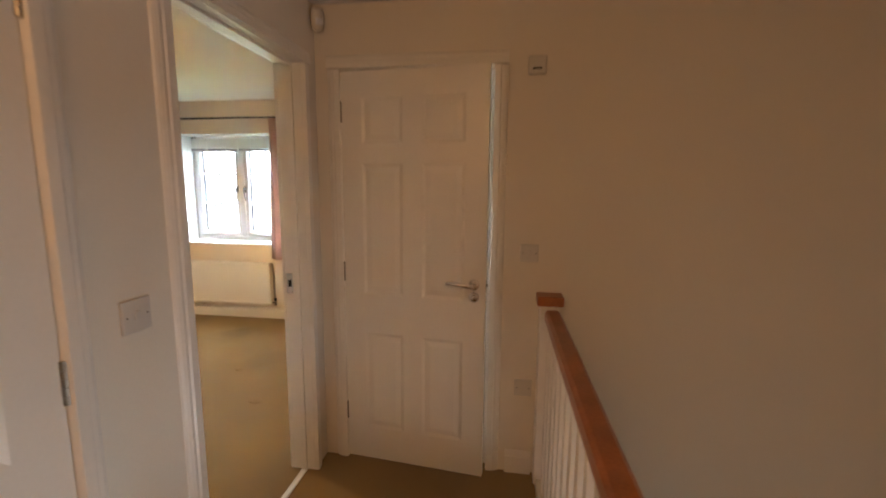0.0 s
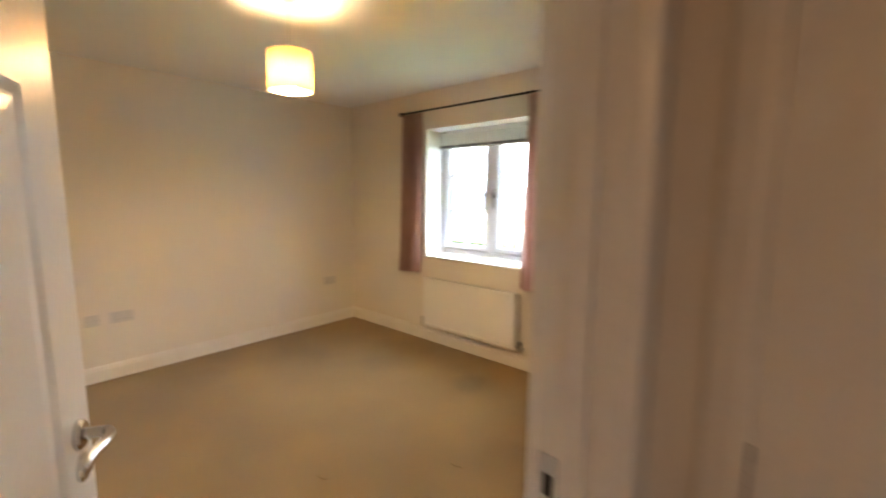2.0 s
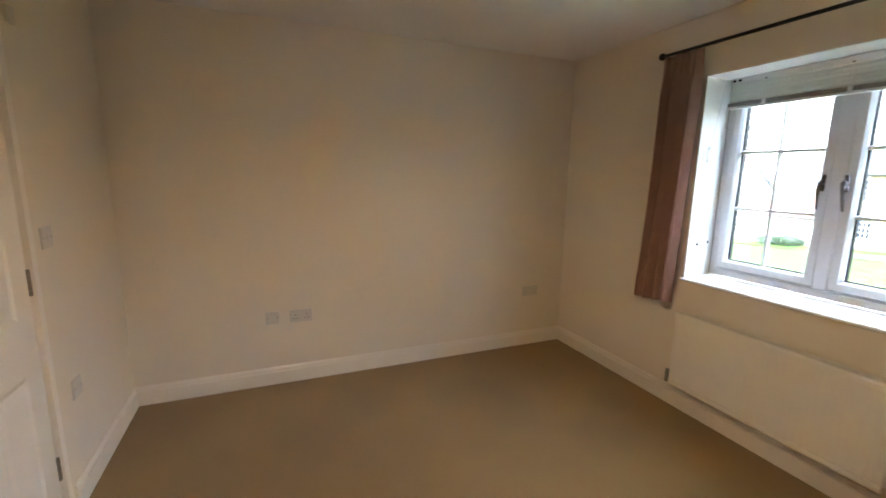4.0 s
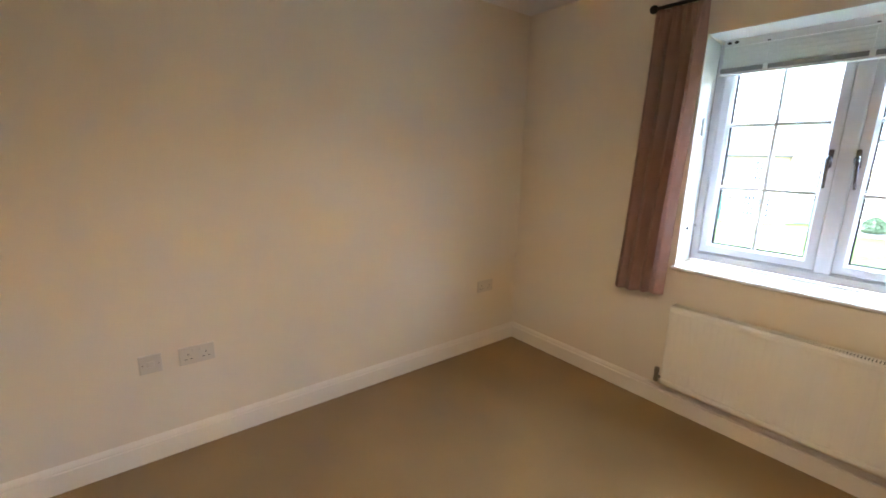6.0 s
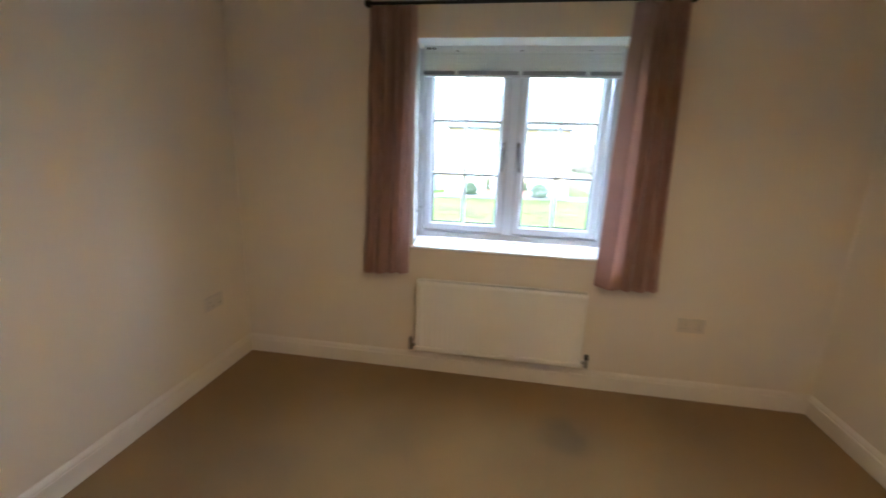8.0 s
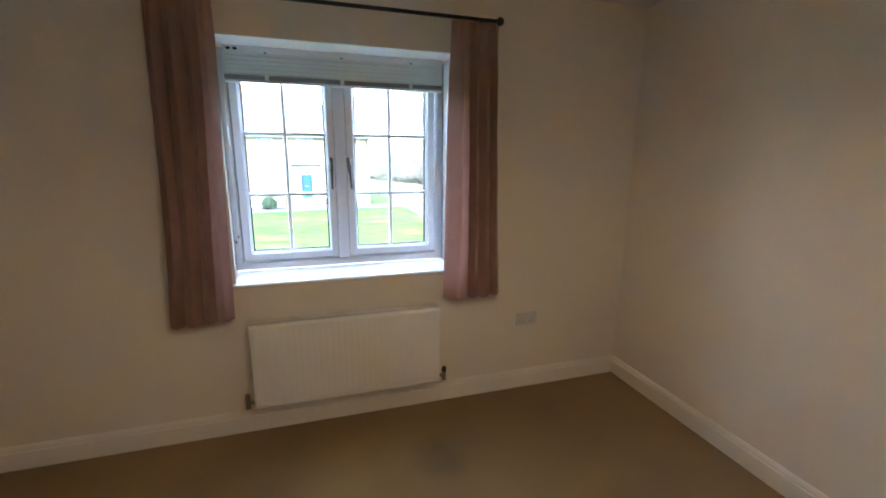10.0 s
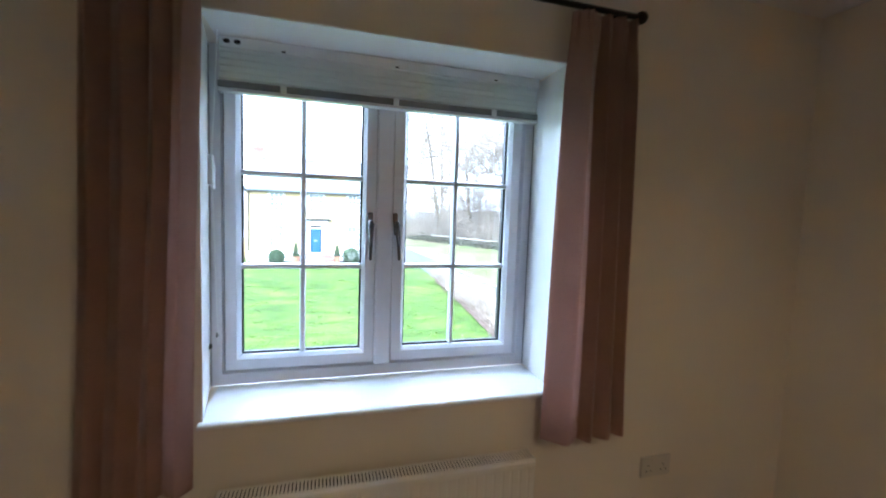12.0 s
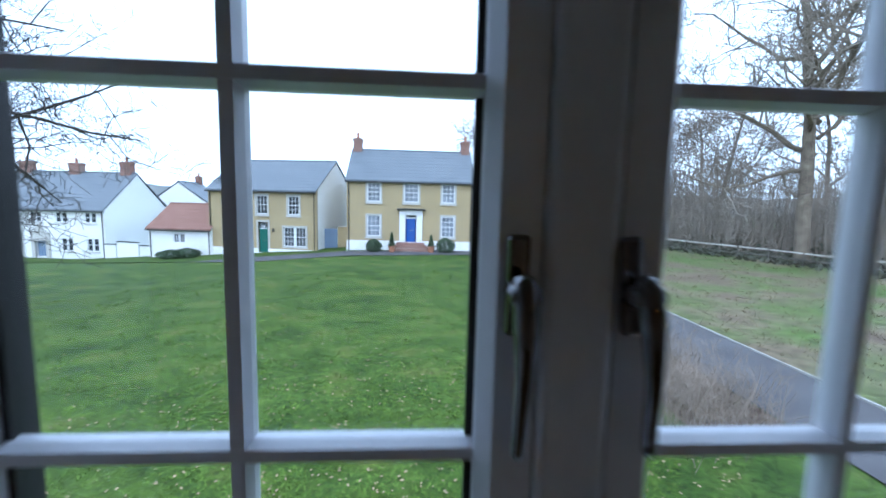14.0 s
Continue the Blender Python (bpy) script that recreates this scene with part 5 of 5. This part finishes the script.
def house(m, W, D, eave, ridge, base, wallmat, sidemat, roofmat, label, holes, chimneys=(), plinth=None, over=.25, verge_over=.08):
    """Walls with real openings, a pitched roof with its ridge along x, gutters, downpipes, chimneys."""
    h = thing("house", m, label, "house", "houses across the lawn")
    part("front_wall", slab(bmesh.new(), 'y', 0, .3, 0, W, base, eave, holes), wallmat, h)
    part("rear_wall", slab(bmesh.new(), 'y', D - .3, D, 0, W, base, eave), wallmat, h)
    for x0 in (0.0, W - .3):
        bm = bmesh.new()
        pr = [(.3, base), (D - .3, base), (D - .3, eave), (D / 2, ridge - .12), (.3, eave)]
        a = [bm.verts.new((x0 + .002, y, z)) for y, z in pr]
        b = [bm.verts.new((x0 + .298, y, z)) for y, z in pr]
        for k in range(5):
            n = (k + 1) % 5
            bm.faces.new((a[k], a[n], b[n], b[k]))
        bm.faces.new(a)
        bm.faces.new(b[::-1])
        part("gable_wall", bm, sidemat, h)
    roof = None
    sl = (ridge - eave) / (D / 2)
    for s in (0, 1):
        bm = bmesh.new()
        ye, yr = (-over, D / 2) if s == 0 else (D + over, D / 2)
        ze = eave - sl * over
        pr = [(ye, ze + .06), (yr, ridge + .06), (yr, ridge - .06), (ye, ze - .06)]
        a = [bm.verts.new((-verge_over, y, z)) for y, z in pr]
        b = [bm.verts.new((W + verge_over, y, z)) for y, z in pr]
        for k in range(4):
            n = (k + 1) % 4
            bm.faces.new((a[k], a[n], b[n], b[k]))
        bm.faces.new(a)
        bm.faces.new(b[::-1])
        rp = part("roof", bm, roofmat, h)
        if s == 0:
            roof = rp
    # slate courses proud of the front slope
    bm = bmesh.new()
    nc = int((D / 2 + over) / .42)
    for k in range(1, nc):
        y = -over + k * .42
        z = eave + sl * y + .062
        box(bm, -verge_over + .02, y, z, W + verge_over - .02, y + .02, z + .012)
    part("courses", bm, roofmat, roof)
    part("ridge_tiles", cyl(bmesh.new(), (-verge_over, D / 2, ridge + .05), (W + verge_over, D / 2, ridge + .05), .09, seg=8), roofmat, roof)
    part("gutter", box(bmesh.new(), -.1, -over - .10, eave - sl * over - .16, W + .1, -over + .01, eave - sl * over - .05, .02), GUTTER, h)
    for x in (.18, W - .18):
        part("downpipe", cyl(bmesh.new(), (x, -.06, base), (x, -.06, eave - .1), .04, seg=8), GUTTER, h)
    for cx, cw, ct in chimneys:
        c = part("chimney", box(bmesh.new(), cx - cw / 2, D / 2 - .35, ridge - .5, cx + cw / 2, D / 2 + .35, ct), REDBRICK, h)
        part("cap", box(bmesh.new(), cx - cw / 2 - .06, D / 2 - .41, ct - .25, cx + cw / 2 + .06, D / 2 + .41, ct - .08), REDBRICK, c)
        part("pot", lathe(bmesh.new(), [(.12, ct), (.13, ct + .1), (.10, ct + .45), (.12, ct + .5)], 12, Matrix.Translation((cx, D / 2, 0))), TERRA, c)
    if plinth:
        part("plinth", slab(bmesh.new(), 'y', -.05, -.002, 0, W, base, plinth, [(q[0], q[1], q[2], q[3]) for q in holes if q[2] < plinth]), RENDERW, h)
    return h


def panel_front_door(parent, x0, x1, z0, z1, mat, transom=0.0):
    d = part("door", box(bmesh.new(), x0 + .06, .10, z0, x1 - .06, .16, z1, .01), mat, parent)
    for k in range(2):
        for j in range(3):
            a0 = x0 + .06 + (x1 - x0 - .12) * (.12 + .46 * k)
            b0 = z0 + (z1 - z0) * (.08 + .31 * j)
            part("panel", box(bmesh.new(), a0, .088, b0, a0 + (x1 - x0) * .26, .101, b0 + (z1 - z0) * .24, .004), mat, d)
    part("letter_plate", box(bmesh.new(), (x0 + x1) / 2 - .13, .080, z0 + .95, (x0 + x1) / 2 + .13, .090, z0 + 1.03), CHROME, d)
    part("door_case", box(bmesh.new(), x0, .09, z1, x1, .17, z1 + .06), WHITEWOOD, d)
    return d


# blue-door house
up = [(.95 + .72, 2.75, 1.25, 2.80), (4.68, 5.88, 1.25, 2.80), (7.80, 8.88, 1.25, 2.80)]
lo = [(1.67, 2.75, -1.60, .12), (7.80, 8.88, -1.60, .12)]
dr = (4.82, 5.72, -2.05, .22)
h1 = house(pose(-4.08, 35.0, 0), 10.45, 7.2, 3.12, 5.75, -2.9, BRICK, BRICK, SLATE, "buff brick house with slate roof and a blue front door", up + lo + [dr],
           chimneys=((.45, .75, 6.75), (10.0, .75, 6.75)), plinth=-1.95)
for q in up + lo:
    sash(h1, *q, 0, 3, 4, pane=WINPALE)
d = panel_front_door(h1, 4.82, 5.72, -2.05, -.10, BLUEDOOR)
part("fanlight", new_ring(4.86, 5.68, -.02, .20, .05, .10, .15), WHITEWOOD, d)
part("pane", box(bmesh.new(), 4.9, .125, .02, 5.64, .135, .16), WINDARK, d)
for x0, x1 in ((4.32, 4.82), (5.72, 6.22)):
    part("pilaster", box(bmesh.new(), x0, -.14, -2.05, x1, .05, .55, .02), WHITEWOOD, d)
part("entablature", box(bmesh.new(), 4.32, -.16, .22, 6.22, .05, .60, .02), WHITEWOOD, d)
part("hood", box(bmesh.new(), 4.1, -.45, .60, 6.44, .05, .74, .03), GUTTER, h1, "dark lead-covered door hood")
for k in range(3):
    part("step", box(bmesh.new(), 4.1 - .2 * k, -.6 - .28 * k, -2.9, 6.4 + .2 * k, -.002 - .003 * k, -2.08 - .2 * k, .01), REDBRICK, h1)

# green-door house
up = [(1.85, 2.85, -.05, 1.55), (4.5, 5.5, -.05, 1.55), (7.37, 8.37, -.05, 1.55)]
lo = [(1.45, 3.45, -2.75, -1.1), (6.95, 8.95, -2.75, -1.1)]
dr = (4.62, 5.52, -3.35, -.70)
h2 = house(pose(-16.4, 37.9, 0, 0, 0, -12), 9.9, 8.5, 2.10, 4.75, -4.0, BRICK, RENDERW, SLATE, "buff brick house with slate roof and a green front door", up + lo + [dr],
           chimneys=((.4, .8, 5.75),), plinth=-3.0)
for q in up:
    sash(h2, *q, 0, 3, 4)
for q in lo:
    mid = (q[0] + q[1]) / 2
    sash(h2, q[0], mid - .05, q[2], q[3], 0, 3, 4, surround=0)
    sash(h2, mid + .05, q[1], q[2], q[3], 0, 3, 4, surround=0)
    part("mullion", box(bmesh.new(), mid - .05, -.02, q[2], mid + .05, .12, q[3]), WHITEWOOD, h2)
    part("surround", new_ring(q[0] - .14, q[1] + .14, q[2] - .14, q[3] + .14, .14, -.04, .06), STONE, h2)
d = panel_front_door(h2, 4.62, 5.52, -3.35, -1.32, GREENDOOR)
part("door_surround", new_ring(4.46, 5.68, -3.5, -.56, .16, -.04, .12), STONE, d)
bm = bmesh.new()
cyl(bm, (5.07, .11, -1.20), (5.07, .14, -1.20), .42, seg=24)
part("fanlight", bm, WINDARK, d)
for a in (20, 55, 90, 125, 160):
    part("fan_bar", box(bmesh.new(), 0, -.01, -.012, .44, .01, .012, 0, Matrix.Translation((5.07, .095, -1.22)) @ Matrix.Rotation(radians(-a), 4, 'Y')), WHITEWOOD, d)
part("wall_lamp", box(bmesh.new(), 5.95, -.14, -1.55, 6.10, 0, -1.25, .03), GUTTER, h2)
part("step", box(bmesh.new(), 4.3, -.8, -4.0, 5.85, -.052, -3.42, .01), STONE, h2)

# garage with clay tiles
h3 = house(pose(-21.7, 38.2, 0, 0, 0, -6), 5.6, 6.2, -1.40, .55, -4.6, RENDERW, RENDERW, CLAY, "white rendered garage with a red clay tile roof", [(2.2, 3.25, -2.75, -1.95)])
sash(h3, 2.2, 2.70, -2.75, -1.95, 0, 2, 3, mat=WHITEWOOD, surround=0)
sash(h3, 2.75, 3.25, -2.75, -1.95, 0, 2, 3, mat=WHITEWOOD, surround=0)

# white terrace
W4 = 14.0
up = [(W4 - a - .55, W4 - a + .55, -1.35, -.40) for a in (1.3, 4.0, 6.4, 11.0)]
lo = [(W4 - a - .55, W4 - a + .55, -3.95, -2.75) for a in (1.2, 3.6, 10.0)]
dr = (W4 - 6.5, W4 - 5.5, -4.5, -2.35)
h4 = house(pose(-26.56 - 14 * math.cos(radians(5)), 40 + 14 * math.sin(radians(5)), 0, 0, 0, -5), W4, 8.5, 0.0, 3.35, -5.2, RENDERW, RENDERW, SLATE,
           "white rendered terrace with slate roof and brick chimneys", up + lo + [dr], chimneys=((W4 - .9, 1.0, 4.5), (W4 - 6.0, 1.1, 4.3), (W4 - 11, 1.1, 4.4)))
for q in up + lo:
    mid = (q[0] + q[1]) / 2
    sash(h4, q[0], mid - .03, q[2], q[3], 0, 1, 2, surround=0)
    sash(h4, mid + .03, q[1], q[2], q[3], 0, 1, 2, surround=0)
    part("sill", box(bmesh.new(), q[0] - .08, -.12, q[2] - .12, q[1] + .08, .02, q[2] - .02, .01), STONE, h4)
d = panel_front_door(h4, W4 - 6.5, W4 - 5.5, -4.5, -2.4, GATEBLUE)
for x0 in (W4 - 6.85, W4 - 5.5):
    part("pilaster", box(bmesh.new(), x0, -.15, -4.6, x0 + .35, .02, -2.3, .02), STONE, d)
part("pediment", cyl(bmesh.new(), (W4 - 6.0, -.25, -2.55), (W4 - 6.0, .02, -2.55), 1.05, seg=3), STONE, d)

# far house behind the garage
h5 = house(pose(-33.06, 62.8, 0, 0, 0, -80), 9, 7.5, .1, 3.0, -5, RENDERW, RENDERW, SLATE, "distant white gabled house with slate roof", [(3.5, 4.5, -2, -.8)], chimneys=((1.0, .9, 4.0),))
sash(h5, 3.5, 4.5, -2, -.8, 0, 2, 2, surround=0)

# gate, garden wall, pots and shrubs
g = thing("garden_gate", pose(-6.4, 37.4, ground_z(-6.4, 37.4)), "grey-blue boarded garden gate between the houses", "gate")
for k in range(7):
    part("board", box(bmesh.new(), .16 * k, 0, -.2, .16 * k + .15, .04, 1.75, .006), GATEBLUE, g)
yw = thing("yard_wall", pose(-26.3, 39.4, 0, 0, 0, -8), "white rendered stepped yard wall with dark copings", "wall")
for k, top in enumerate((-3.2, -2.95, -2.98, -3.25)):
    part("panel", box(bmesh.new(), 1.08 * k, .12 * (k % 2), -5.0, 1.08 * k + 1.06, .12 * (k % 2) + .2, top, .01), RENDERW, yw)
    part("coping", box(bmesh.new(), 1.08 * k + .02, .12 * (k % 2) - .05, top, 1.08 * k + 1.04, .12 * (k % 2) + .25, top + .08, .015), GUTTER, yw)
gw = thing("garden_wall", pose(-5.25, 37.4, ground_z(-5.2, 37.4)), "buff brick garden wall beside the gate", "wall")
part("wall", box(bmesh.new(), 0, 0, -.3, 1.25, .22, 1.8), BRICK, gw)
part("coping", box(bmesh.new(), -.03, -.04, 1.8, 1.28, .26, 1.87, .02), STONE, gw)


def shrub(x, y, r, hgt, seed, label, pot=False, n=1500):
    rs = random.Random(seed)
    z = ground_z(x, y)
    e = thing("shrub", (x, y, z), label, "shrub")
    base = 0.0
    if pot:
        part("pot", lathe(bmesh.new(), [(.20, 0), (.27, .45), (.30, .46), (.30, .52), (.26, .52), (.25, .47)], 18), TERRA, e)
        base = .45
    part("stem", cyl(bmesh.new(), (0, 0, base - .05), (0, 0, base + hgt * .7), .03, .012, 8), BARK, e)
    v, f = [], []
    for k in range(n):
        a, u = rs.uniform(0, 6.28), rs.random()
        zz = base + hgt * u
        rr = r * (math.sqrt(max(.05, 1 - (2 * u - .9) ** 2)) if not pot else (1.05 - u)) * rs.uniform(.55, 1.08)
        c = Vector((rr * math.cos(a), rr * math.sin(a), zz))
        s = rs.uniform(.04, .09)
        p = Vector((rs.gauss(0, 1), rs.gauss(0, 1), rs.gauss(0, 1))).normalized() * s
        q = p.orthogonal().normalized() * s * .6
        i = len(v)
        v += [c - p, c - q, c + p, c + q]
        f.append((i, i + 1, i + 2, i + 3))
    soup("leaves", v, f, BUSH, "", "", "stuff", e)


shrub(-1.75, 33.9, .62, 1.0, 1, "rounded evergreen shrub below a window")
shrub(4.0, 33.6, .75, 1.2, 2, "loose evergreen shrub beside the steps")
shrub(-.30, 33.6, .30, 1.15, 3, "small clipped shrub in a terracotta pot", pot=True, n=520)
shrub(2.85, 33.6, .28, .95, 4, "small shrub in a terracotta pot", pot=True, n=480)
shrub(-17.6, 36.4, 1.0, .8, 5, "low spreading shrub beside the garage")
shrub(-19.0, 36.6, 1.1, .7, 6, "low spreading shrub beside the garage")

# wooded hills on the horizon
def hill(x, y):
    d = math.hypot(x, y)
    return -6 + (9 + 5 * noise.noise((x * .006, y * .006, 1)) + 3 * noise.noise((x * .03, y * .03, 2))) * smooth(150, 320, d)


bm = bmesh.new()
rows = []
for r in (140, 200, 260, 330, 420):
    rows.append([bm.verts.new((r * math.sin(a), r * math.cos(a), hill(r * math.sin(a), r * math.cos(a)) + (rnd.uniform(0, 2.2) if r > 250 else 0))) for a in steps(-1.5, 1.5, 150)])
for a, b in zip(rows, rows[1:]):
    for i in range(150):
        bm.faces.new((a[i], a[i + 1], b[i + 1], b[i]))
structure("backdrop", bm, FARWOOD, "distant wooded hills on the skyline", "hills")
